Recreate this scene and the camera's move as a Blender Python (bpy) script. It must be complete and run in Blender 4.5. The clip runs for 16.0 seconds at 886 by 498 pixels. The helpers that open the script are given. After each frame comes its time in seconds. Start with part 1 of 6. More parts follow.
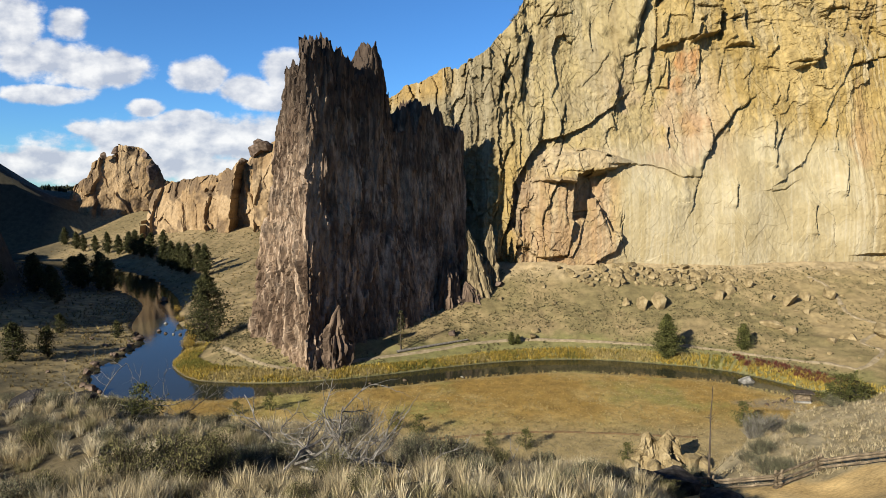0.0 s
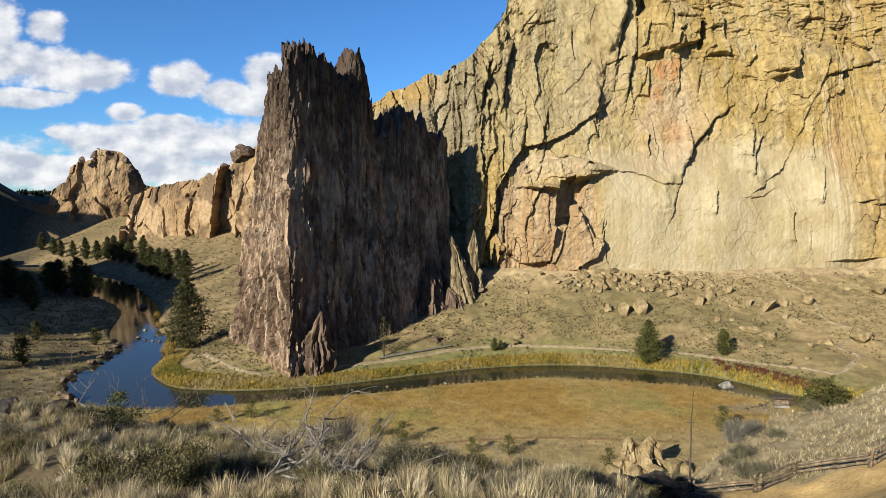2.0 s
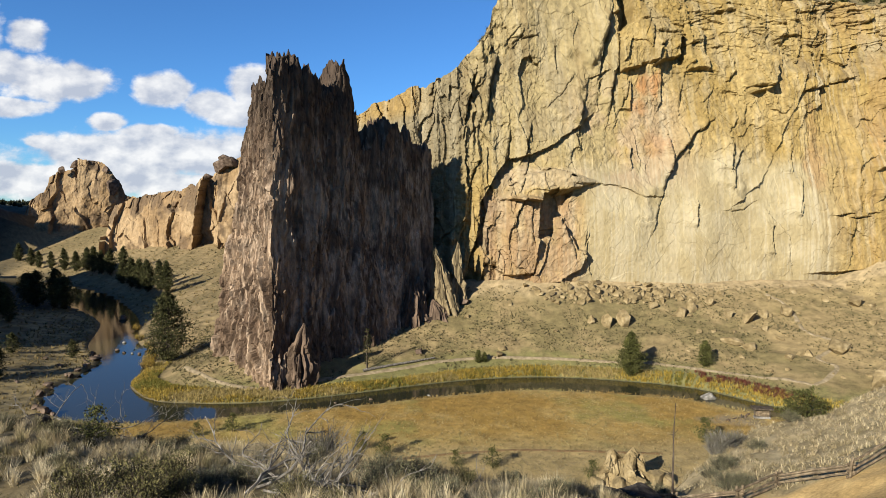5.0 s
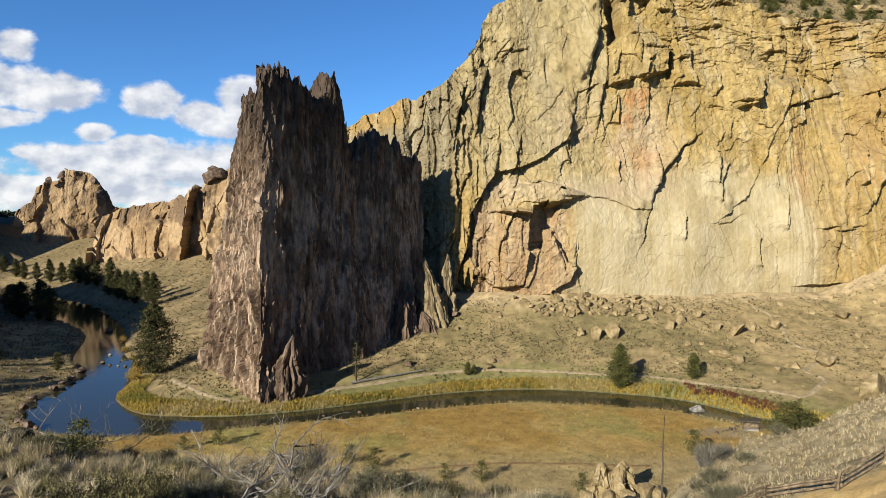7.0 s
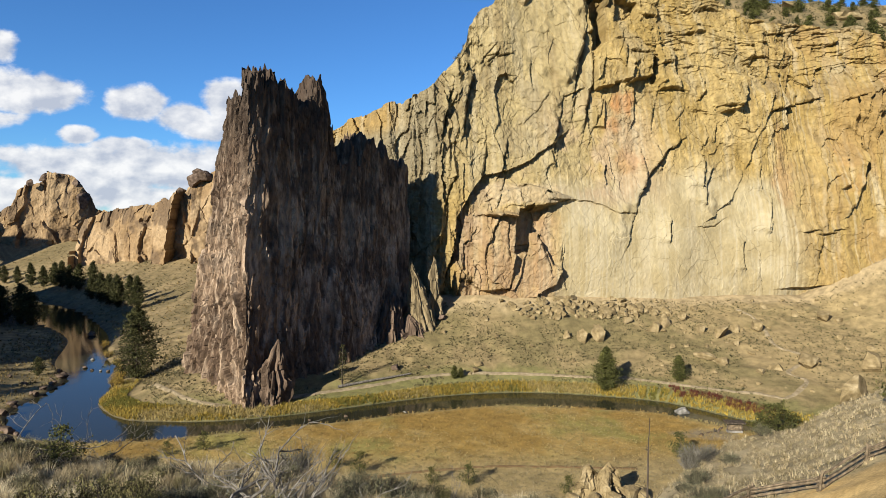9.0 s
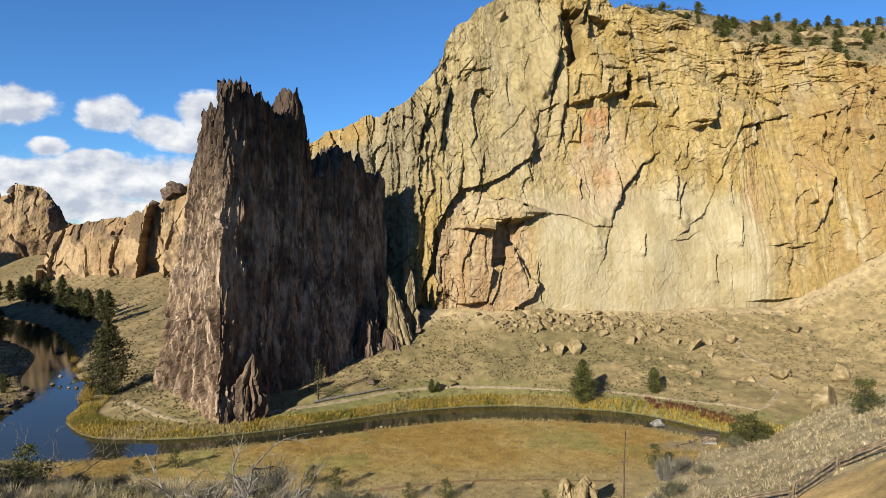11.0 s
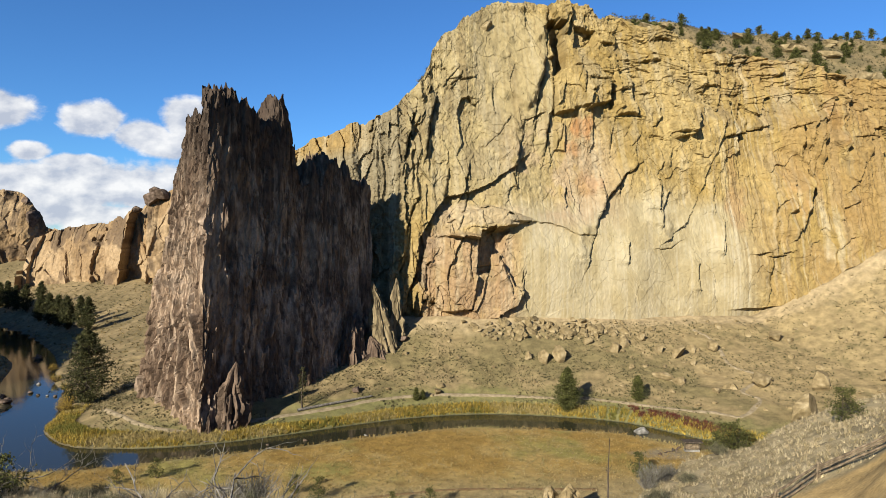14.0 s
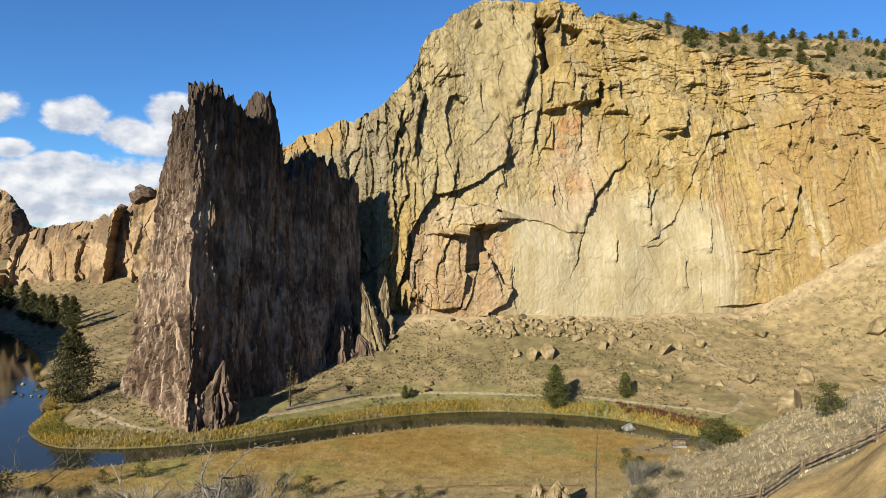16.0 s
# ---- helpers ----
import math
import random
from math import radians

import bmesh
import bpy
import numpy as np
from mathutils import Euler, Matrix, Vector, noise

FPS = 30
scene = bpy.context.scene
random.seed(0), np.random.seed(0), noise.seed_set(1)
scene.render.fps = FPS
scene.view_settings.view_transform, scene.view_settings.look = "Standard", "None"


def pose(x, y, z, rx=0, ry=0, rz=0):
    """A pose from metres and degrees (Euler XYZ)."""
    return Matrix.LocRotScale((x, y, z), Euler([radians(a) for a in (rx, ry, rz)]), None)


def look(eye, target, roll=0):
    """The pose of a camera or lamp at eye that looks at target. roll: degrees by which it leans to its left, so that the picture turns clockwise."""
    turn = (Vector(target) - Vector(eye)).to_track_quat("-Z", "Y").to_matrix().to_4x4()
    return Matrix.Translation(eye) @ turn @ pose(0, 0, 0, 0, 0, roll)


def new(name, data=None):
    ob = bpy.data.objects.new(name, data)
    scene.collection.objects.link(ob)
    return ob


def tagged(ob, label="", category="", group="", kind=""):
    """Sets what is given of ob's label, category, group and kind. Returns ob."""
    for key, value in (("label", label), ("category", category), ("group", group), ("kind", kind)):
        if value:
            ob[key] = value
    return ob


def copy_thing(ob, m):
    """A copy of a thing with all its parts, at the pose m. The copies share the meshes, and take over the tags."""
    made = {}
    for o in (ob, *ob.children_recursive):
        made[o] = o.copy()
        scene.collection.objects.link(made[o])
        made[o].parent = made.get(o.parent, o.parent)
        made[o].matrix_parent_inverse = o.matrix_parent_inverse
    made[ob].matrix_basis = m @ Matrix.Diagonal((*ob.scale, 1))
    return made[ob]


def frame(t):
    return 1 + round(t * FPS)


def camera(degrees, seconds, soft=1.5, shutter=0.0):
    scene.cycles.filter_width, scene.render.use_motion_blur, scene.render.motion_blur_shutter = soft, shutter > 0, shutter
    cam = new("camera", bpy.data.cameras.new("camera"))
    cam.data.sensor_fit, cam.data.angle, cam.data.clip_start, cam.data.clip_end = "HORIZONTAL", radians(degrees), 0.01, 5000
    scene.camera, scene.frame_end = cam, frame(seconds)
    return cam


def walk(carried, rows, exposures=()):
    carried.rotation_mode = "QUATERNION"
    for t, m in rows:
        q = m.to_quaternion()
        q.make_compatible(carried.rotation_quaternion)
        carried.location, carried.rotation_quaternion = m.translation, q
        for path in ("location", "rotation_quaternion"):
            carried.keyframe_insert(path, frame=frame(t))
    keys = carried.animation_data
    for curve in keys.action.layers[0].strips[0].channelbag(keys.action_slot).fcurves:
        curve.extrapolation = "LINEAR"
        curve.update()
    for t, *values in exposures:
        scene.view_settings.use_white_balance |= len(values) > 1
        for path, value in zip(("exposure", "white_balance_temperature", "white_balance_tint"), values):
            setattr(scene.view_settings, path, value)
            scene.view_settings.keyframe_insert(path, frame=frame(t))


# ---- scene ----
# ---------- camera: a hand-held pan from an overlook, forty metres above the river ----------
cam = camera(70.0, 16.0, soft=0.8)
EYE = 40.0
ROWS = [  # seconds, tilt up, lean, turn
    (0.0, -5.510, 0.000, 0.000), (0.5, -5.286, -0.174, -0.396), (1.0, -5.067, -0.359, -0.941),
    (1.5, -4.894, -0.059, -1.161), (2.0, -4.973, -0.194, -1.508), (2.5, -4.641, -0.225, -2.017),
    (3.0, -4.280, -0.353, -2.051), (3.5, -4.137, -0.401, -2.175), (4.0, -4.109, -0.403, -2.436),
    (6.5, -3.137, -0.583, -3.623), (7.0, -2.817, -0.629, -3.846), (7.5, -2.672, -0.630, -3.918),
    (8.0, -2.786, -0.745, -4.022), (8.5, -2.834, -0.639, -4.493), (9.0, -2.509, -0.664, -5.058),
    (11.5, -1.077, -0.731, -7.531), (12.0, -0.819, -0.834, -7.833), (12.5, -0.529, -0.916, -7.989),
    (13.0, -0.559, -0.811, -8.111), (13.5, -0.647, -1.062, -8.255), (14.0, -0.578, -0.982, -8.439),
    (14.5, -0.451, -0.841, -8.440), (15.0, -0.224, -0.795, -8.513), (15.5, -0.351, -0.935, -8.883),
    (16.0, -0.756, -0.910, -9.478),
]
walk(cam, [(t, pose(0.11 * turn / -9.5, 0, EYE + 0.11 * turn / -9.5, 90 + tilt, lean, turn)) for t, tilt, lean, turn in ROWS])
scene.view_settings.exposure = 1.2

# ---------- light: low afternoon sun from behind the viewer's left shoulder ----------
SUN_DIR = Vector((-0.61, -0.69, 0.385)).normalized()
sun = new("sun", bpy.data.lights.new("sun", "SUN"))
sun.data.energy, sun.data.angle, sun.data.color = 5.0, radians(0.53), (1.0, 0.93, 0.79)
sun.matrix_world = look(SUN_DIR * 400, (0, 0, 0))


def node(nt, kind, **inputs):
    n = nt.nodes.new(kind)
    for k, v in inputs.items():
        n.inputs[k.replace("_", " ")].default_value = v
    return n


def math_node(nt, op, a, b=None):
    n = nt.nodes.new("ShaderNodeMath")
    n.operation = op
    for i, v in enumerate((a, b)):
        if v is None:
            continue
        if isinstance(v, (int, float)):
            n.inputs[i].default_value = v
        else:
            nt.links.new(v, n.inputs[i])
    return n.outputs[0]


CLOUDS = [  # bearing and height as slopes, half width, half height
    (-0.658, 0.253, 0.045, 0.068), (-0.578, 0.249, 0.029, 0.027), (-0.618, 0.198, 0.086, 0.032), (-0.563, 0.181, 0.063, 0.032),
    (-0.494, 0.183, 0.052, 0.030), (-0.608, 0.144, 0.077, 0.016), (-0.375, 0.172, 0.047, 0.029), (-0.310, 0.151, 0.045, 0.025),
    (-0.244, 0.181, 0.038, 0.034), (-0.267, 0.138, 0.063, 0.020), (-0.462, 0.123, 0.031, 0.016), (-0.399, 0.109, 0.054, 0.013),
    (-0.563, 0.092, 0.027, 0.011), (-0.38, 0.075, 0.24, 0.042), (-0.55, 0.035, 0.34, 0.030), (-0.95, 0.20, 0.12, 0.05), (-1.2, 0.30, 0.15, 0.06)]


def sky_world():
    w = bpy.data.worlds.new("sky")
    scene.world = w
    w.use_nodes = True
    nt = w.node_tree
    bg = nt.nodes["Background"]
    sky = nt.nodes.new("ShaderNodeTexSky")
    sky.sky_type, sky.sun_disc = "NISHITA", False
    sky.sun_elevation = math.asin(SUN_DIR.z)
    sky.sun_rotation = math.atan2(SUN_DIR.x, SUN_DIR.y)
    sky.altitude, sky.air_density, sky.dust_density, sky.ozone_density = 900, 1.0, 0.0, 4.0
    tc = nt.nodes.new("ShaderNodeTexCoord")
    sep = nt.nodes.new("ShaderNodeSeparateXYZ")
    nt.links.new(tc.outputs["Generated"], sep.inputs[0])
    ahead = math_node(nt, "MAXIMUM", sep.outputs[1], 0.02)
    u = math_node(nt, "DIVIDE", sep.outputs[0], ahead)
    v = math_node(nt, "DIVIDE", sep.outputs[2], ahead)
    uv = nt.nodes.new("ShaderNodeCombineXYZ")
    nt.links.new(u, uv.inputs[0])
    nt.links.new(v, uv.inputs[1])
    # ragged edges
    stretch = nt.nodes.new("ShaderNodeVectorMath")
    stretch.operation = "MULTIPLY"
    stretch.inputs[1].default_value = (1, 1.5, 1)
    nt.links.new(uv.outputs[0], stretch.inputs[0])
    puff = node(nt, "ShaderNodeTexNoise", Scale=16.0, Detail=7.0, Roughness=0.55)
    nt.links.new(stretch.outputs[0], puff.inputs["Vector"])
    body = None
    for cu, cv, ru, rv in CLOUDS:
        off = nt.nodes.new("ShaderNodeVectorMath")
        off.operation = "SUBTRACT"
        nt.links.new(uv.outputs[0], off.inputs[0])
        off.inputs[1].default_value = (cu, cv, 0)
        sc = nt.nodes.new("ShaderNodeVectorMath")
        sc.operation = "MULTIPLY"
        sc.inputs[1].default_value = (1 / ru, 1 / rv, 0)
        nt.links.new(off.outputs[0], sc.inputs[0])
        ln = nt.nodes.new("ShaderNodeVectorMath")
        ln.operation = "LENGTH"
        nt.links.new(sc.outputs[0], ln.inputs[0])
        near = math_node(nt, "SUBTRACT", 1.0, ln.outputs["Value"])
        near = math_node(nt, "MAXIMUM", near, -0.8)
        body = near if body is None else math_node(nt, "MAXIMUM", body, near)
    dens = math_node(nt, "ADD", body, math_node(nt, "MULTIPLY", math_node(nt, "SUBTRACT", puff.outputs[0], 0.43), 1.7))
    cover = nt.nodes.new("ShaderNodeMapRange")
    cover.interpolation_type = "SMOOTHSTEP"
    cover.inputs[1].default_value, cover.inputs[2].default_value = 0.0, 0.42
    cover.inputs[3].default_value, cover.inputs[4].default_value = 0.0, 0.96
    nt.links.new(dens, cover.inputs[0])
    # sunlit heads and grey bellies
    shift = nt.nodes.new("ShaderNodeVectorMath")
    shift.operation = "ADD"
    shift.inputs[1].default_value = (-0.012, 0.022, 0)
    nt.links.new(stretch.outputs[0], shift.inputs[0])
    puff2 = node(nt, "ShaderNodeTexNoise", Scale=16.0, Detail=4.0, Roughness=0.5)
    nt.links.new(shift.outputs[0], puff2.inputs["Vector"])
    shade = nt.nodes.new("ShaderNodeMapRange")
    shade.inputs[1].default_value, shade.inputs[2].default_value = -0.14, 0.16
    nt.links.new(math_node(nt, "SUBTRACT", puff.outputs[0], puff2.outputs[0]), shade.inputs[0])
    ramp = nt.nodes.new("ShaderNodeValToRGB")
    ramp.color_ramp.elements[0].color = (6.4, 7.0, 8.3, 1)
    ramp.color_ramp.elements[1].color = (12.0, 12.0, 12.0, 1)
    nt.links.new(shade.outputs[0], ramp.inputs[0])
    tint = nt.nodes.new("ShaderNodeMix")
    tint.data_type, tint.blend_type = "RGBA", "MULTIPLY"
    tint.inputs[0].default_value = 1.0
    tint.inputs[7].default_value = (0.78, 1.33, 1.84, 1)
    nt.links.new(sky.outputs[0], tint.inputs[6])
    mix = nt.nodes.new("ShaderNodeMix")
    mix.data_type = "RGBA"
    nt.links.new(cover.outputs[0], mix.inputs[0])
    nt.links.new(tint.outputs[2], mix.inputs[6])
    nt.links.new(ramp.outputs[0], mix.inputs[7])
    bg.inputs["Strength"].default_value = 0.0355
    nt.links.new(mix.outputs[2], bg.inputs["Color"])


sky_world()

# ---------- vectorised noise ----------
_rng = np.random.default_rng(7)
_perm = np.concatenate([_rng.permutation(256)] * 3)
_grad = _rng.normal(size=(256, 3))
_grad /= np.linalg.norm(_grad, axis=1)[:, None]


def perlin(x, y, z=0.0):
    x, y, z = np.broadcast_arrays(np.asarray(x, float), np.asarray(y, float), np.asarray(z, float))
    xi, yi, zi = (np.floor(a).astype(int) for a in (x, y, z))
    xf, yf, zf = x - xi, y - yi, z - zi
    u, v, w = (a * a * a * (a * (a * 6 - 15) + 10) for a in (xf, yf, zf))
    out = 0
    for i in (0, 1):
        for j in (0, 1):
            for k in (0, 1):
                g = _grad[_perm[_perm[_perm[(xi + i) & 255] + ((yi + j) & 255)] + ((zi + k) & 255)]]
                d = g[..., 0] * (xf - i) + g[..., 1] * (yf - j) + g[..., 2] * (zf - k)
                out = out + d * (u if i else 1 - u) * (v if j else 1 - v) * (w if k else 1 - w)
    return out * 1.5


def fbm(x, y, z=0.0, octaves=4, gain=0.5):
    out, a = 0, 1.0
    for o in range(octaves):
        out = out + a * perlin(x * 2.03**o + 17.3 * o, y * 2.03**o + 5.1 * o, z * 2.03**o + 9.7 * o)
        a *= gain
    return out


def ridged(x, y, z=0.0, octaves=4, gain=0.5):
    out, a = 0, 1.0
    for o in range(octaves):
        out = out + a * (0.5 - np.abs(perlin(x * 2.1**o + 31.7 * o, y * 2.1**o + 3.3 * o, z * 2.1**o + 8.2 * o)))
        a *= gain
    return out


def sstep(a, b, x):
    t = np.clip((x - a) / (b - a), 0, 1)
    return t * t * (3 - 2 * t)


def blocky(v, steps, sharp=0.25):
    """Turns a smooth field into terraces."""
    s = v * steps
    f = np.floor(s)
    return (f + sstep(0.5 - sharp, 0.5 + sharp, s - f)) / steps


# ---------- plan of the place ----------
RIVER = np.array([  # centre line from upstream: x, y, half width
    (135, 70, 4), (110, 92, 4), (85, 108, 4), (71, 119, 4), (60, 131, 5), (48, 135.5, 5.8), (36, 138.5, 6), (27, 139.5, 5.5),
    (14.5, 137.5, 5.5), (3, 134, 5), (-10, 129, 4.6), (-21, 125.6, 4), (-32, 123, 4.2), (-43, 121.6, 5.6), (-54, 122.5, 7),
    (-63, 128, 8.5), (-69, 138, 8), (-70, 150, 7), (-73, 166, 6.5), (-84, 182, 6.5), (-97, 215, 6), (-112, 239, 7.5),
    (-141, 276, 11), (-166, 304, 9), (-181, 317, 9), (-208, 338, 9), (-270, 362, 9)], float)


def spline(pts, n):
    """Catmull-Rom through the rows of pts, n samples a span."""
    p = np.vstack([2 * pts[0] - pts[1], pts, 2 * pts[-1] - pts[-2]])
    t = np.linspace(0, 1, n, endpoint=False)[:, None]
    out = [0.5 * (2 * b + (c - a) * t + (2 * a - 5 * b + 4 * c - d) * t**2 + (3 * b - a - 3 * c + d) * t**3)
           for a, b, c, d in zip(p, p[1:], p[2:], p[3:])]
    return np.vstack(out + [pts[-1:]])


RS = spline(RIVER, 8)


def river_distance(x, y):
    """Signed distance from the water's edge: positive on the far side, negative on the viewer's side; and whether it is water."""
    x, y = np.ravel(x), np.ravel(y)
    best = np.full(x.shape, 1e9)
    side = np.zeros(x.shape)
    for a, b in zip(RS, RS[1:]):
        ex, ey = b[0] - a[0], b[1] - a[1]
        t = np.clip(((x - a[0]) * ex + (y - a[1]) * ey) / (ex * ex + ey * ey), 0, 1)
        d = np.hypot(x - a[0] - t * ex, y - a[1] - t * ey) - (a[2] + t * (b[2] - a[2]))
        s = np.where(ex * (y - a[1]) - ey * (x - a[0]) < 0, 1.0, -1.0)
        hit = d < best
        best, side = np.where(hit, d, best), np.where(hit, s, side)
    return best, side


WALL_X = [-75, -40, -18, 0, 12, 20, 36, 60, 100, 131, 153, 167, 200, 260]
WALL_Y = [262, 246, 224, 195, 187.5, 185, 184, 185, 185, 184, 180, 177, 168, 155]
TOP_X = [-75, -18, -7, 3.7, 11, 13.5, 16, 22, 24.6, 25.6, 33.5, 36.8, 42, 51, 64, 80, 94, 100, 111, 117, 128, 148, 162, 177, 260]
TOP_Z = [72, 73.5, 76, 78, 79.5, 81, 85, 91.5, 97, 103, 110.5, 116, 119.5, 122, 123, 122, 121, 118, 113, 110, 107, 104, 100, 98, 94]


def wall_y(x):
    return np.interp(x, WALL_X, WALL_Y)


def wall_foot(x):
    return 18.2 + np.maximum(0, x - 128) * 0.5 + np.maximum(0, x - 150) * 0.1


def wall_top(x):
    return np.interp(x, TOP_X, TOP_Z)


CREST_AZ = [-60, -36, -30, -24, -15, -4, 6, 14, 19, 24, 27, 30, 35, 38, 44, 60]
CREST_DEP = [0.25, 0.29, 0.30, 0.345, 0.385, 0.42, 0.455, 0.455, 0.447, 0.425, 0.355, 0.315, 0.275, 0.235, 0.18, 0.08]
CREST_R = [50, 48, 46, 44, 40, 36, 33, 33, 38, 50, 62, 70, 76, 80, 84, 84]
BENCH_AZ = [20, 24.6, 28.6, 32.2, 36, 39.8, 42.8, 44.8, 60]
BENCH_DEP = [0.48, 0.455, 0.43, 0.405, 0.36, 0.314, 0.277, 0.235, 0.10]


def height(x, y):
    """The ground's height at x, y."""
    shape = np.shape(x)
    x, y = np.ravel(np.asarray(x, float)), np.ravel(np.asarray(y, float))
    d, side = river_distance(x, y)
    n1 = fbm(x * 0.03, y * 0.03, 0.3, 3)
    n2 = fbm(x * 0.15, y * 0.15, 1.7, 3)
    # far side: bank, talus below the big wall, gentler slopes downstream
    slope = np.interp(x, [-240, -190, -150, -100, -60, -45, 0, 40], [0.20, 0.26, 0.30, 0.26, 0.20, 0.20, 0.30, 0.40])
    wy = wall_y(x)
    talus = 0.7 + np.where(d > 0, d, 0) * slope * sstep(0, 14, d)
    foot = wall_foot(x)
    frac = np.clip(d / np.maximum(d + np.maximum(wy - y, 0), 1), 0, 1)
    t2 = 0.8 + (foot - 0.8) * (0.35 * frac + 0.65 * frac**1.6)
    w = sstep(-30, 25, x)
    far = talus * (1 - w) + t2 * w
    far = np.minimum(far, np.interp(x, [-300, -120, -60, 0], [24, 26, 24, 22]) + np.maximum(foot - 18.2, 0) + n1)
    far = far + n2 * 0.5 * sstep(3, 15, d)
    # plateau behind the wall
    behind = y - wy
    edge = 20 * np.clip((wall_top(x) - 20) / 86, 0, 1.3) ** 1.5 + 5
    rise = np.interp(x, [60, 100, 115], [0.05, 0.3, 0.70]) * np.clip(behind - edge - 5, 0, 55)
    plateau = wall_top(x) - 2.5 + rise + n1 * 3
    pl = sstep(edge, edge + 5, behind) * sstep(-52, -44, x)
    far = far * (1 - pl) + plateau * pl
    # near side: flat meadow, low terrace on the left
    meadow = 0.6 + np.where(d > 0, np.minimum(d, 60), 0) * 0.012 + n2 * 0.12
    meadow = meadow + sstep(-60, -90, x) * sstep(2, 40, d) * 5
    # shaded canyon side on the left
    u = -x - np.interp(y, [80, 112, 128, 150, 190, 230, 260, 300, 350, 470], [180, 165, 137, 136, 138, 158, 188, 222, 262, 350]) + 5 * n1
    hill = 32 * sstep(-2, 10, u) + (8 + 18 * sstep(225, 260, y)) * sstep(16, 48, u)
    hill = hill * (1 - 0.85 * sstep(52, 90, u) * sstep(225, 255, y))
    hill = hill * (1 - 0.55 * sstep(245, 275, y)) * sstep(345, 315, y) * sstep(72, 96, y)
    # unseen high rim further downstream, added to throw shade on the dark shelf
    across = 0.749 * x - 0.662 * y
    hill = np.maximum(hill, 100 * sstep(-431, -447, across + 4 * n1) * sstep(340, 300, y) * sstep(190, 240, y))
    meadow = meadow + hill
    z = np.where(side > 0, far, meadow)
    z = np.where(d < 0, -0.9 * sstep(0, -2.5, d) - 0.05, np.minimum(z, 0.05 + d * 0.6 + np.maximum(d - 2, 0) * 3))
    # far plain
    r = np.hypot(x, y)
    plain = 37.5 + n1 * 1.2
    pf = sstep(430, 620, r) * np.where(y > 0, 1, 0)
    pf = np.maximum(pf, sstep(380, 520, y) * (x < -60))
    z = np.where(pl > 0.01, z, z * (1 - pf) + plain * pf)
    # dark shelf and hill beside the far tower
    s = x / np.maximum(y, 1)
    shelf = np.interp(s, [-0.76, -0.70, -0.65, -0.615, -0.60, -0.585], [74, 57, 39, 34.5, 32, 0]) + 2.0 * n1
    z = np.where((y > 378) & (y < 475) & (s < -0.585), np.maximum(z, shelf * sstep(380, 402, y)), z)
    # the viewer's hillside
    az = np.degrees(np.arctan2(x, np.maximum(y, -1e9)))
    dep = np.interp(az, CREST_AZ, CREST_DEP)
    rc = np.interp(az, CREST_AZ, CREST_R)
    k = np.clip((r - 8) / (rc - 8), 0, 1)
    dl = 0.53 + (dep - 0.53) * sstep(0, 1, k) ** 0.8
    rb = 39 + 0.25 * (az - 22)
    db = np.interp(az, BENCH_AZ, BENCH_DEP)
    d7 = (db * rb - 0.8) / (rb - 7)
    dr = np.where(r < rb - 7, 0.54 + (d7 - 0.54) * np.clip((r - 8) / (rb - 15), 0, 1), (db * rb - 0.8 * np.clip((rb - r) / 7, 0, 1)) / np.maximum(r, 1))
    dr = np.where(r < rb, dr, db + (dep - db) * np.clip((r - rb) / np.maximum(rc - rb, 1), 0, 1) ** 0.8)
    wr = sstep(18, 25, az)
    near = EYE - r * (dl * (1 - wr) + dr * wr)
    top = EYE - 1.65 - 0.25 * r
    near = np.where(r < 8, np.minimum(top, EYE - 1.65 - 0.325 * r), near)
    near = np.where(r > rc, EYE - rc * dep - (r - rc) * 0.75 * np.interp(az, [20, 30], [1, 0.8]), near)
    near = near + n2 * 0.5 * sstep(6, 16, r)
    near = np.where((y < 4) & (r > 6), EYE - 1.65 + n1 * 0.5 - 0.1 * np.minimum(r - 6, 10), near)
    z = np.maximum(z, np.where((r < 160), near, -50))
    z = np.where((y < 4) & (r >= 160), np.maximum(z, EYE - 2.6), z)
    return z.reshape(shape)


def slab(name, v, f, mat, smooth=False):
    """A mesh object from vertex and face arrays."""
    me = bpy.data.meshes.new(name)
    v = np.asarray(v, dtype=np.float32)
    f = np.asarray(f, dtype=np.int32)
    k = f.shape[1]
    me.vertices.add(len(v))
    me.vertices.foreach_set("co", v.ravel())
    me.loops.add(f.size)
    me.loops.foreach_set("vertex_index", f.ravel())
    me.polygons.add(len(f))
    me.polygons.foreach_set("loop_start", np.arange(0, f.size, k, dtype=np.int32))
    me.polygons.foreach_set("loop_total", np.full(len(f), k, dtype=np.int32))
    me.polygons.foreach_set("use_smooth", np.full(len(f), smooth, dtype=bool))
    me.update(calc_edges=True)
    me.materials.append(mat)
    return new(name, me)


def grid_faces(nu, nv, wrap=False):
    i = np.arange(nu * nv).reshape(nu, nv)
    if wrap:
        i = np.vstack([i, i[:1]])
    return np.stack([i[:-1, :-1].ravel(), i[1:, :-1].ravel(), i[1:, 1:].ravel(), i[:-1, 1:].ravel()], 1)


def tinted(ob, colours, grain=1.0):
    """Stores a colour for each vertex of ob's mesh, and how coarse its grain is."""
    at = ob.data.attributes.new("tint", "FLOAT_COLOR", "POINT")
    c = np.ones((len(ob.data.vertices), 4), np.float32)
    c[:, :3] = np.reshape(colours, (-1, 3))
    c[:, 3] = np.ravel(grain)
    at.data.foreach_set("color", c.ravel())
    return ob


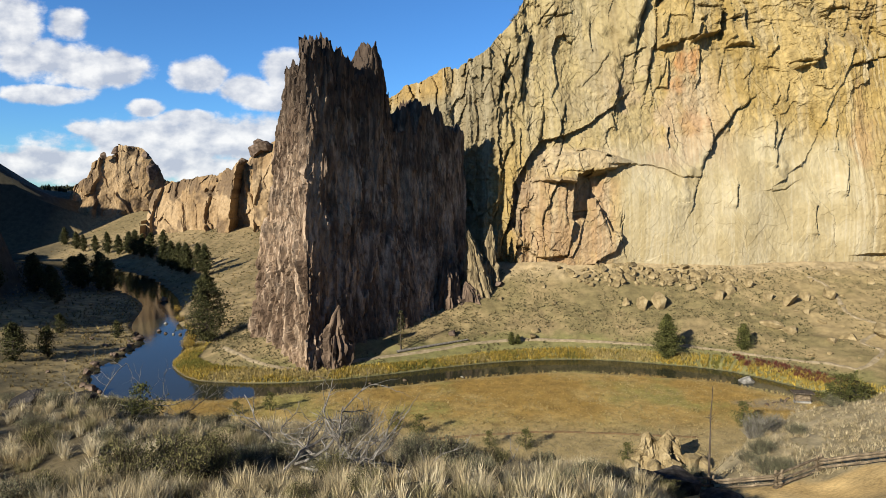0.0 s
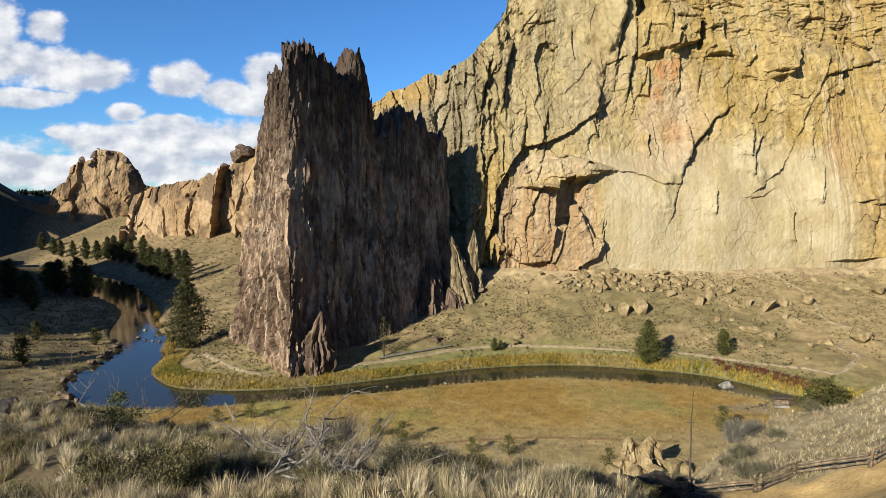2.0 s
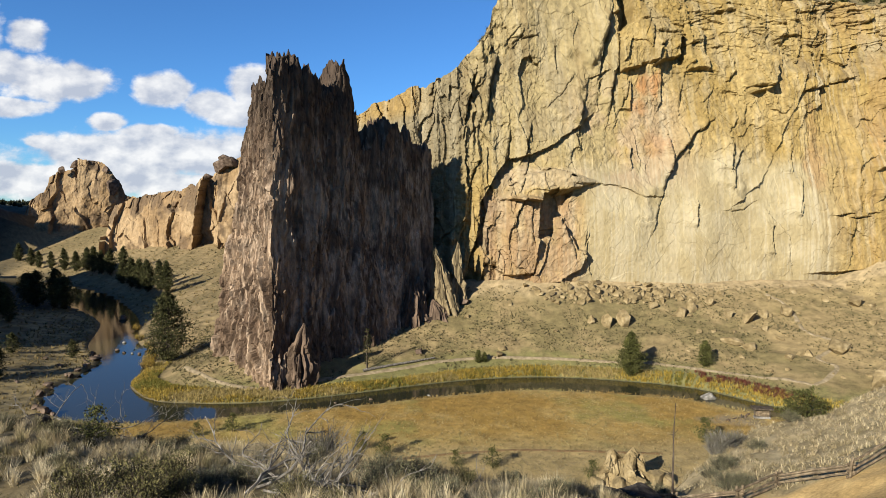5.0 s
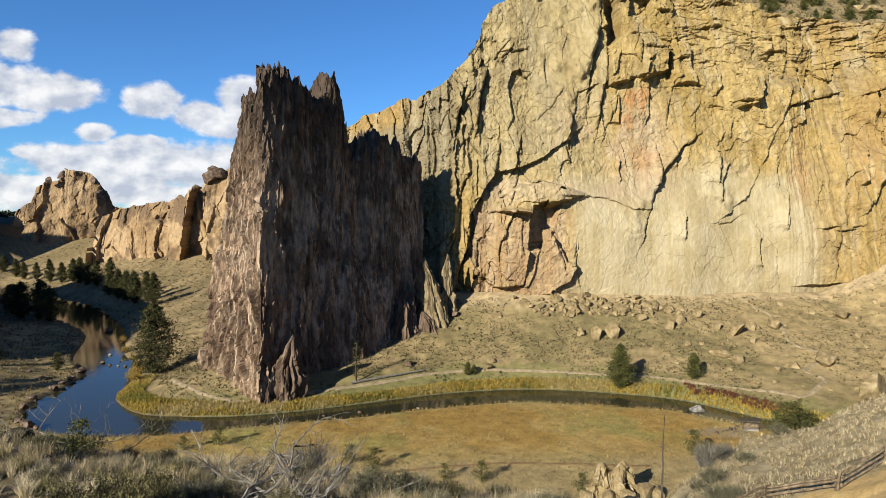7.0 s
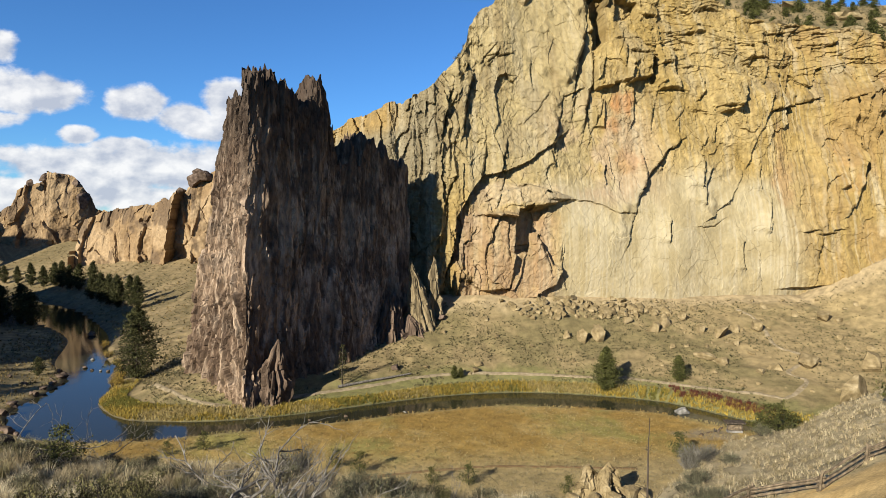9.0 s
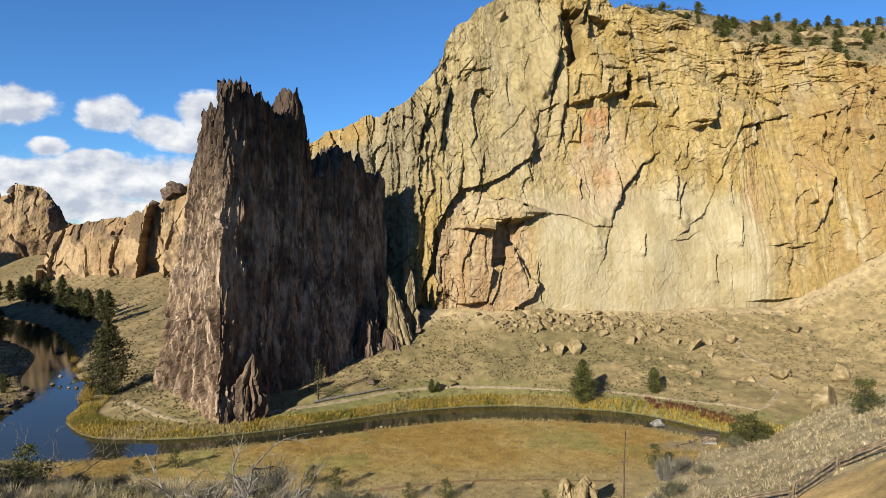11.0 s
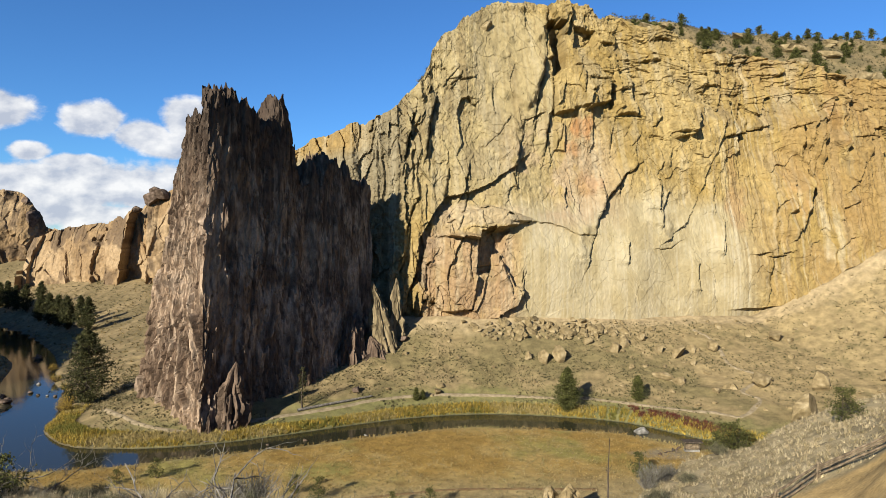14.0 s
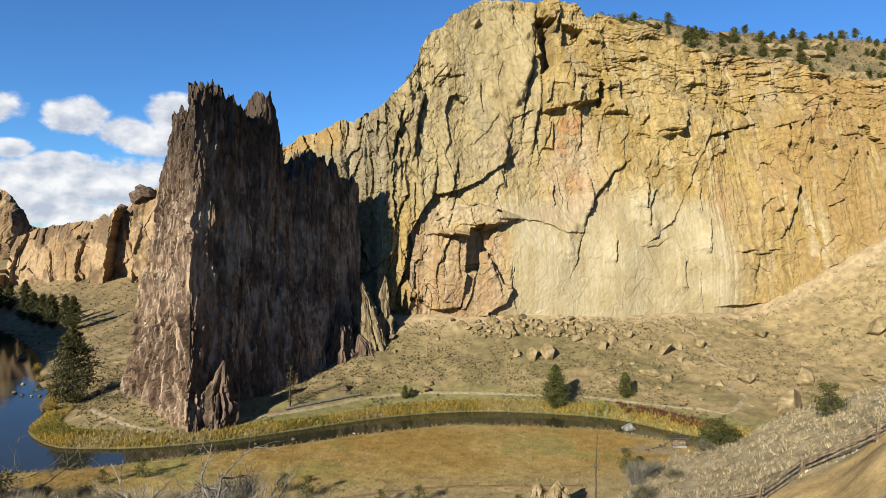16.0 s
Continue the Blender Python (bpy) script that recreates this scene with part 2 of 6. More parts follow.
def part(name, ob, parent, label=""):
    """Makes the mesh object ob a part of a thing."""
    ob.name = name
    ob.parent = parent
    if label:
        ob["label"] = label
    return ob


def lerp3(a, b, w):
    w = np.asarray(w)[..., None]
    return np.asarray(a) * (1 - w) + np.asarray(b) * w


# ---------- materials ----------
ALBEDO = 0.455  # weathered, dusty surfaces


def material(name, scale=1.0, rough=0.92, bump=0.5, stretch=(1, 1, 1), colours=None, island=0.0, spec=0.15, contrast=0.5, depth=None, translucent=0.0, cracks=0.0, albedo=ALBEDO):
    """A weathered natural surface: its colour, from a ramp or stored in the mesh, mottled at two scales, with relief. scale: metres of the mottling."""
    m = bpy.data.materials.new(name)
    m.use_nodes = True
    nt = m.node_tree
    b = nt.nodes["Principled BSDF"]
    b.inputs["Roughness"].default_value = rough
    b.inputs["Specular IOR Level"].default_value = spec
    tc = nt.nodes.new("ShaderNodeTexCoord")
    mp = nt.nodes.new("ShaderNodeMapping")
    mp.inputs["Scale"].default_value = stretch
    nt.links.new(tc.outputs["Object"], mp.inputs["Vector"])
    big = node(nt, "ShaderNodeTexNoise", Scale=1.0 / scale, Detail=6, Roughness=0.6)
    nt.links.new(mp.outputs[0], big.inputs["Vector"])
    fine = node(nt, "ShaderNodeTexNoise", Scale=11.0 / scale, Detail=5, Roughness=0.7)
    nt.links.new(mp.outputs[0], fine.inputs["Vector"])
    if colours is None:
        at = nt.nodes.new("ShaderNodeAttribute")
        at.attribute_name = "tint"
        out = at.outputs["Color"]
    else:
        ramp = nt.nodes.new("ShaderNodeValToRGB")
        els = ramp.color_ramp.elements
        while len(els) < len(colours):
            els.new(0.5)
        for i, c in enumerate(colours):
            els[i].position = 0.32 + 0.36 * i / (len(colours) - 1)
            els[i].color = (*c, 1)
        nt.links.new(big.outputs[0], ramp.inputs[0])
        out = ramp.outputs[0]
    both = math_node(nt, "ADD", math_node(nt, "MULTIPLY", big.outputs[0], 0.5), math_node(nt, "MULTIPLY", fine.outputs[0], 0.5))
    mr = nt.nodes.new("ShaderNodeMapRange")
    mr.inputs[1].default_value, mr.inputs[2].default_value = 0.36, 0.64
    mr.inputs[3].default_value, mr.inputs[4].default_value = 1 - contrast, 1 + contrast
    nt.links.new(both, mr.inputs[0])
    val = mr.outputs[0]
    if colours is None and bump:
        val = math_node(nt, "ADD", 1.0, math_node(nt, "MULTIPLY", math_node(nt, "SUBTRACT", val, 1.0), at.outputs["Alpha"]))
    if island:
        geo = nt.nodes.new("ShaderNodeNewGeometry")
        mi = nt.nodes.new("ShaderNodeMapRange")
        mi.inputs[3].default_value, mi.inputs[4].default_value = 1 - island, 1 + island
        nt.links.new(geo.outputs["Random Per Island"], mi.inputs[0])
        val = math_node(nt, "MULTIPLY", val, mi.outputs[0])
    if cracks:
        # open joints, here and there, wandering downwards
        mp2 = nt.nodes.new("ShaderNodeMapping")
        mp2.inputs["Scale"].default_value = (1, 1, 0.4)
        nt.links.new(tc.outputs["Object"], mp2.inputs["Vector"])
        path = node(nt, "ShaderNodeTexNoise", Scale=1.0 / cracks, Detail=5, Roughness=0.55)
        nt.links.new(mp2.outputs[0], path.inputs["Vector"])
        wide = node(nt, "ShaderNodeTexNoise", Scale=0.5 / cracks, Detail=3, Roughness=0.6)
        nt.links.new(tc.outputs["Object"], wide.inputs["Vector"])
        gap = nt.nodes.new("ShaderNodeMapRange")
        gap.inputs[1].default_value, gap.inputs[2].default_value = 0.001, 0.010
        nt.links.new(math_node(nt, "ABSOLUTE", math_node(nt, "SUBTRACT", path.outputs[0], 0.5)), gap.inputs[0])
        some = nt.nodes.new("ShaderNodeMapRange")
        some.inputs[1].default_value, some.inputs[2].default_value = 0.55, 0.63
        some.inputs[3].default_value, some.inputs[4].default_value = 1.0, 0.0
        nt.links.new(wide.outputs[0], some.inputs[0])
        gap = math_node(nt, "MAXIMUM", gap.outputs[0], some.outputs[0])
        val = math_node(nt, "MULTIPLY", val, math_node(nt, "ADD", math_node(nt, "MULTIPLY", gap, 0.22), 0.78))
        both = math_node(nt, "ADD", both, math_node(nt, "MULTIPLY", gap, 0.18))
    hs = node(nt, "ShaderNodeHueSaturation")
    nt.links.new(math_node(nt, "MULTIPLY", val, albedo), hs.inputs["Value"])
    nt.links.new(out, hs.inputs["Color"])
    nt.links.new(hs.outputs[0], b.inputs["Base Color"])
    if bump:
        bm = node(nt, "ShaderNodeBump", Strength=bump, Distance=depth or 0.12 * scale**0.5)
        if colours is None:
            nt.links.new(math_node(nt, "MULTIPLY", at.outputs["Alpha"], bump), bm.inputs["Strength"])
        nt.links.new(both, bm.inputs["Height"])
        nt.links.new(bm.outputs[0], b.inputs["Normal"])
    if translucent:
        tr = nt.nodes.new("ShaderNodeBsdfTranslucent")
        nt.links.new(hs.outputs[0], tr.inputs["Color"])
        mx = nt.nodes.new("ShaderNodeMixShader")
        mx.inputs[0].default_value = translucent
        nt.links.new(b.outputs[0], mx.inputs[1])
        nt.links.new(tr.outputs[0], mx.inputs[2])
        nt.links.new(mx.outputs[0], nt.nodes["Material Output"].inputs["Surface"])
    return m


M_ground = material("dry_ground", 2.2, bump=0.7, contrast=0.45, depth=0.09)
M_cliff = material("tuff", 1.5, stretch=(1, 1, 0.85), bump=0.9, contrast=0.34, depth=0.09, cracks=7.0)
M_fin = material("brown_rock", 1.6, stretch=(1.3, 1.3, 0.6), bump=1.0, contrast=0.5, depth=0.16)
M_rock = material("boulder_rock", 2.0, colours=[(0.29, 0.215, 0.105), (0.39, 0.295, 0.15), (0.49, 0.39, 0.225)], bump=0.8, contrast=0.35, depth=0.10)
M_brown = material("brown_boulder", 1.6, colours=[(0.13, 0.09, 0.06), (0.20, 0.14, 0.10), (0.27, 0.20, 0.15)], bump=0.8, contrast=0.4, depth=0.10)
M_grey = material("pale_river_stone", 1.0, colours=[(0.22, 0.205, 0.18), (0.34, 0.32, 0.28), (0.46, 0.44, 0.40)], bump=0.5, contrast=0.3, depth=0.1)
M_black = material("dark_basalt", 0.6, colours=[(0.03, 0.026, 0.022), (0.07, 0.06, 0.05), (0.14, 0.12, 0.10)], bump=0.9, contrast=0.5, depth=0.1)
M_bark = material("bark", 0.3, colours=[(0.06, 0.045, 0.035), (0.11, 0.085, 0.065), (0.17, 0.14, 0.11)], stretch=(1, 1, 0.3), bump=0.6)
M_dead = material("bleached_wood", 0.25, colours=[(0.14, 0.12, 0.10), (0.25, 0.225, 0.19), (0.40, 0.37, 0.33)], stretch=(1, 1, 0.4), bump=0.5)
M_rail = material("split_rail_wood", 0.3, colours=[(0.13, 0.10, 0.065), (0.25, 0.19, 0.125), (0.38, 0.30, 0.20)], stretch=(1, 1, 1), bump=0.6)
M_trail = material("trodden_dust", 0.9, colours=[(0.37, 0.29, 0.17), (0.46, 0.365, 0.225), (0.54, 0.43, 0.27)], bump=0.3, contrast=0.2)
M_grass = material("dry_grass", 1.2, bump=0, contrast=0.25, island=0.35, rough=0.8, translucent=0.35, albedo=0.60)
M_juniper = material("juniper_foliage", 1.5, colours=[(0.070, 0.075, 0.022), (0.125, 0.13, 0.036), (0.20, 0.195, 0.060)], bump=0, contrast=0.35, island=0.4, translucent=0.15)
M_pine = material("pine_needles", 1.8, colours=[(0.045, 0.050, 0.020), (0.085, 0.088, 0.032), (0.15, 0.14, 0.052)], bump=0, contrast=0.4, island=0.45, translucent=0.15)
M_sage = material("sagebrush_foliage", 0.5, colours=[(0.15, 0.145, 0.085), (0.25, 0.24, 0.14), (0.38, 0.365, 0.23)], bump=0, contrast=0.3, island=0.2, translucent=0.15)
M_olive = material("rabbitbrush_foliage", 0.5, colours=[(0.12, 0.115, 0.045), (0.22, 0.20, 0.08), (0.38, 0.34, 0.145)], bump=0, contrast=0.3, island=0.2, translucent=0.15)

M_water = bpy.data.materials.new("water")
M_water.use_nodes = True
_nt = M_water.node_tree
_b = _nt.nodes["Principled BSDF"]
_b.inputs["Base Color"].default_value = (0.022, 0.022, 0.012, 1)
_b.inputs["Roughness"].default_value = 0.05
_b.inputs["IOR"].default_value = 1.33
_tc = _nt.nodes.new("ShaderNodeTexCoord")
_wn = node(_nt, "ShaderNodeTexNoise", Scale=1.3, Detail=3, Roughness=0.6)
_nt.links.new(_tc.outputs["Object"], _wn.inputs["Vector"])
_wb = node(_nt, "ShaderNodeBump", Strength=0.12, Distance=0.06)
_nt.links.new(_wn.outputs[0], _wb.inputs["Height"])
_nt.links.new(_wb.outputs[0], _b.inputs["Normal"])


# ---------- ground ----------
def axis(lo, a, b, hi, fine, grow=1.12):
    mid = list(np.arange(a, b, fine))
    s, p, right = fine, b, []
    while p < hi:
        right.append(p)
        s *= grow
        p += s
    s, p, left = fine, a, []
    while p > lo:
        s *= grow
        p -= s
        left.append(p)
    return np.array(left[::-1] + mid + right + [hi])


FENCE_LINE = np.array([((39 + 0.25 * (a - 22)) * math.sin(radians(a)), (39 + 0.25 * (a - 22)) * math.cos(radians(a))) for a in np.arange(20.5, 52, 3.9)])


def near_path(x, y):
    """How far a point lies on the viewer's side of the rail fence."""
    fy = np.interp(x, FENCE_LINE[:, 0], FENCE_LINE[:, 1])
    return np.where((x > 12) & (x < 60), fy - y, -9.0)


def ground_colour(x, y):
    shape = np.shape(x)
    x, y = np.ravel(x), np.ravel(y)
    d, side = river_distance(x, y)
    r = np.hypot(x, y)
    n1, n2, n3 = fbm(x * 0.05, y * 0.05, 4.4, 4), fbm(x * 0.25, y * 0.25, 9.1, 3), fbm(x * 0.9, y * 0.9, 2.1, 2)
    talus = lerp3((0.20, 0.165, 0.085), (0.29, 0.225, 0.125), sstep(-0.5, 0.5, n1 + 0.5 * n2))
    talus = lerp3(talus, (0.345, 0.265, 0.145), sstep(70, 125, x + 22 * n1) * sstep(-0.5, 0.35, n2 + 0.4) * 0.85)
    talus = lerp3(talus, (0.40, 0.315, 0.195), sstep(9, 2, wall_y(x) - y + 3 * n2) * (x > 15))
    talus = lerp3(talus, (0.19, 0.19, 0.075), sstep(14, 6, d + 3 * n2) * 0.8)
    talus = lerp3(talus, (0.15, 0.125, 0.065), sstep(0.1, 0.6, n3) * 0.4)
    downs = lerp3((0.20, 0.158, 0.085), (0.30, 0.23, 0.13), sstep(-0.4, 0.4, n2 + n1))
    far = lerp3(downs, talus, sstep(-60, -25, x))
    top = lerp3((0.25, 0.19, 0.105), (0.15, 0.125, 0.07), sstep(-0.3, 0.3, n2))
    far = lerp3(far, top, sstep(13, 18, y - wall_y(x)) * (x > -50))
    mead = lerp3((0.33, 0.215, 0.062), (0.42, 0.30, 0.115), sstep(-0.35, 0.45, n1 + 0.5 * n2))
    mead = lerp3(mead, (0.30, 0.26, 0.085), sstep(0.05, 0.5, fbm(x * 0.06, y * 0.06, 14.4, 3)))
    mead = lerp3(mead, (0.37, 0.29, 0.15), sstep(108, 96, y + 5 * n1) * 0.9)
    mead = lerp3(mead, (0.33, 0.27, 0.14), sstep(3.0, 0.8, d) * 0.8)
    mead = lerp3(mead, (0.29, 0.235, 0.155), sstep(1.2, 0.7, np.hypot((x - 61) / 6.5, (y - 112.5) / 3.2) + 0.4 * n2))
    left = lerp3((0.17, 0.14, 0.08), (0.32, 0.25, 0.13), sstep(-0.3, 0.35, n2 + 0.6 * n1))
    mead = lerp3(mead, left, sstep(-58, -66, x))
    # shade on the left canyon side and far shelf goes into the ground colour
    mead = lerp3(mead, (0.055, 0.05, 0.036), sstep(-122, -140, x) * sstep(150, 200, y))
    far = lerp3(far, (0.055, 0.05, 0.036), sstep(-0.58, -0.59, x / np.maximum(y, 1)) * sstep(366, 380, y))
    c = np.where((side > 0)[:, None], far, mead)
    c = lerp3(c, (0.07, 0.065, 0.045), sstep(0.5, -0.3, d))
    plain = lerp3((0.05, 0.052, 0.035), (0.10, 0.095, 0.06), sstep(-0.2, 0.5, n1))
    c = lerp3(c, plain, sstep(440, 480, y))
    # hillside soil, with the shade between the tufts put into its colour
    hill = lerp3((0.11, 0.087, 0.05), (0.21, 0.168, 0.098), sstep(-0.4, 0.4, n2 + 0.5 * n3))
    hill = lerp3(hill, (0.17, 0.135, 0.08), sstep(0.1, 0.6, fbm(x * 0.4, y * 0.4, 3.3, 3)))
    # right slope: paler straw tone, with sunlight added in the colour
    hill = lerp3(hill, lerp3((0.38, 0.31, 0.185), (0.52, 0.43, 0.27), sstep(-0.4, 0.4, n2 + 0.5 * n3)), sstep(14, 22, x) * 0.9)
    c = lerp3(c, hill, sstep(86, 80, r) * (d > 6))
    sand = lerp3((0.64, 0.44, 0.19), (0.68, 0.48, 0.22), sstep(-0.4, 0.4, n2))
    c = lerp3(c, sand, sstep(0.0, 0.7, near_path(x, y) + 0.3 * n2) * sstep(13, 11, near_path(x, y)))
    return c.reshape(*shape, 3) * np.array([1.46, 1.42, 1.27])


gx = axis(-4800, -125, 175, 4800, 0.8)
gy = axis(-300, 8, 195, 4900, 0.75)
GX, GY = np.meshgrid(gx, gy, indexing="ij")
GZ = height(GX, GY)
ground = slab("ground", np.stack([GX, GY, GZ], -1).reshape(-1, 3), grid_faces(len(gx), len(gy)), M_ground, True)
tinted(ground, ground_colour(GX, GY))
tagged(ground, "dry canyon ground with golden meadow, olive talus and sandy trail", "ground", kind="structure")
wx, wy_ = np.meshgrid(np.linspace(-300, 150, 4), np.linspace(55, 400, 4), indexing="ij")
water = slab("water", np.stack([wx, wy_, wx * 0], -1).reshape(-1, 3), grid_faces(4, 4), M_water)
tagged(water, "calm dark river winding through the canyon", "water", kind="structure")


def ribbon(name, pts, width, lift, mat, label, n=10):
    """A trodden path laid over the ground."""
    p = spline(np.array(pts, float), n)
    t = np.gradient(p, axis=0)
    t /= np.linalg.norm(t, axis=1)[:, None]
    nrm = np.stack([-t[:, 1], t[:, 0]], 1)
    w = width * (1 + 0.35 * fbm(p[:, 0] * 0.3, p[:, 1] * 0.3, 1.0, 2))
    k = np.linspace(-0.5, 0.5, 5)
    P = p[:, None] + nrm[:, None] * (w[:, None] * k)[..., None]
    Z = height(P[..., 0], P[..., 1]) + lift * np.array([-0.6, 0.8, 1, 0.8, -0.6])
    ob = slab(name, np.concatenate([P, Z[..., None]], -1).reshape(-1, 3), grid_faces(len(p), 5), mat, True)
    return tagged(ob, label, "trail", kind="structure")


ribbon("trail", [(-52, 146), (-47.5, 141), (-41.6, 136.3), (-35, 133.6), (-29, 133.2), (-20.6, 137.5), (-10.9, 141.9), (-3.2, 145.2), (9, 150.6), (23, 152.7), (36.7, 151.7), (49.6, 149), (59.6, 146.6), (69.9, 140.3), (80.2, 132.5), (86, 128)], 1.5, 0.14, M_trail, "pale dusty hiking trail along the river bank")
ribbon("trail", [(86, 128), (90, 130), (95.5, 134.8), (94.6, 140.1), (103.3, 146.1), (100.5, 154), (104.5, 168.5), (102.4, 176)], 1.3, 0.16, M_trail, "pale dusty side trail climbing the talus slope")
ribbon("trail", [(-8, 93.5), (1.4, 96.1), (10.5, 97.7), (19.6, 98.3), (28.4, 97.3), (40, 96)], 1.2, 0.10, material("reddish_track", 1.0, colours=[(0.28, 0.17, 0.08), (0.35, 0.22, 0.10), (0.40, 0.27, 0.14)], contrast=0.2), "reddish footpath crossing the dry meadow")


# ---------- the big cliff ----------
def flake(x, z, pts, amp, fade, right=0.0, crack=0.0, wid=0.5, ends=3.0):
    """Relief along a joint in the rock: its left side stands amp metres proud and dies away over fade metres; crack: depth of the open joint.
    The joint runs downwards through pts (x, z)."""
    out = np.zeros_like(x)
    pts = np.array(pts, float)
    best = np.full(x.shape, 1e9)
    side = np.zeros_like(x)
    for (ax, az), (bx, bz) in zip(pts, pts[1:]):
        ex, ez = bx - ax, bz - az
        t = np.clip(((x - ax) * ex + (z - az) * ez) / (ex * ex + ez * ez), 0, 1)
        d = np.hypot(x - ax - t * ex, z - az - t * ez)
        s = ex * (z - az) - ez * (x - ax)
        hit = d < best
        best, side = np.where(hit, d, best), np.where(hit, s, side)
    # past the ends of the joint it dies away
    e0, e1 = pts[0] - pts[1], pts[-1] - pts[-2]
    over = np.maximum(0, ((x - pts[0, 0]) * e0[0] + (z - pts[0, 1]) * e0[1]) / np.hypot(*e0))
    over = np.maximum(over, ((x - pts[-1, 0]) * e1[0] + (z - pts[-1, 1]) * e1[1]) / np.hypot(*e1))
    env = np.exp(-((over / ends) ** 2))
    left = side < 0
    out = np.where(left, amp, right) * np.exp(-((best / fade) ** 1.5)) * env
    return out - crack * np.exp(-((best / wid) ** 2)) * env * (over < ends)


def plates(x, z, sx, sz, seed, tilt=0.5, warp=0.35):
    """Angular plates of rock: for each point its plate's offset in -1..1, with a tilt of the plate's own."""
    wx = x / sx + warp * fbm(x / sx * 0.9, z / sz * 0.9, seed, 3)
    wz = z / sz + warp * fbm(x / sx * 0.9, z / sz * 0.9, seed + 5.5, 3)
    ix, iz = np.floor(wx).astype(int), np.floor(wz).astype(int)
    best, out = np.full(x.shape, 9.0), np.zeros_like(x)
    for i in (-1, 0, 1):
        for j in (-1, 0, 1):
            h = _perm[_perm[(ix + i + int(seed * 37)) & 255] + ((iz + j) & 255)]
            r1, r2, r3, r4, r5 = (_perm[h + k] / 255.0 for k in (3, 41, 97, 151, 203))
            dx, dz = ix + i + r1 - wx, iz + j + r2 - wz
            d = dx * dx + dz * dz
            hit = d < best
            best = np.where(hit, d, best)
            out = np.where(hit, (r3 * 2 - 1) + tilt * ((r4 * 2 - 1) * dx + (r5 * 2 - 1) * dz), out)
    return out


def block(x, z, pts, soft=0.35):
    """1 inside the outline pts (x, z) and 0 outside it, with an edge soft metres wide."""
    pts = np.array(pts, float)
    out = np.zeros_like(x)
    i = np.nonzero((x[:, 0] > pts[:, 0].min() - 2) & (x[:, 0] < pts[:, 0].max() + 2))[0]
    x, z = x[i], z[i]
    best, odd = np.full(x.shape, 1e9), np.zeros(x.shape, bool)
    for (ax, az), (bx, bz) in zip(pts, np.roll(pts, -1, 0)):
        ex, ez = bx - ax, bz - az
        t = np.clip(((x - ax) * ex + (z - az) * ez) / (ex * ex + ez * ez), 0, 1)
        best = np.minimum(best, np.hypot(x - ax - t * ex, z - az - t * ez))
        if ez:
            odd ^= ((az > z) != (bz > z)) & (x < ax + (z - az) * ex / ez)
    out[i] = sstep(-soft, soft, np.where(odd, best, -best))
    return out


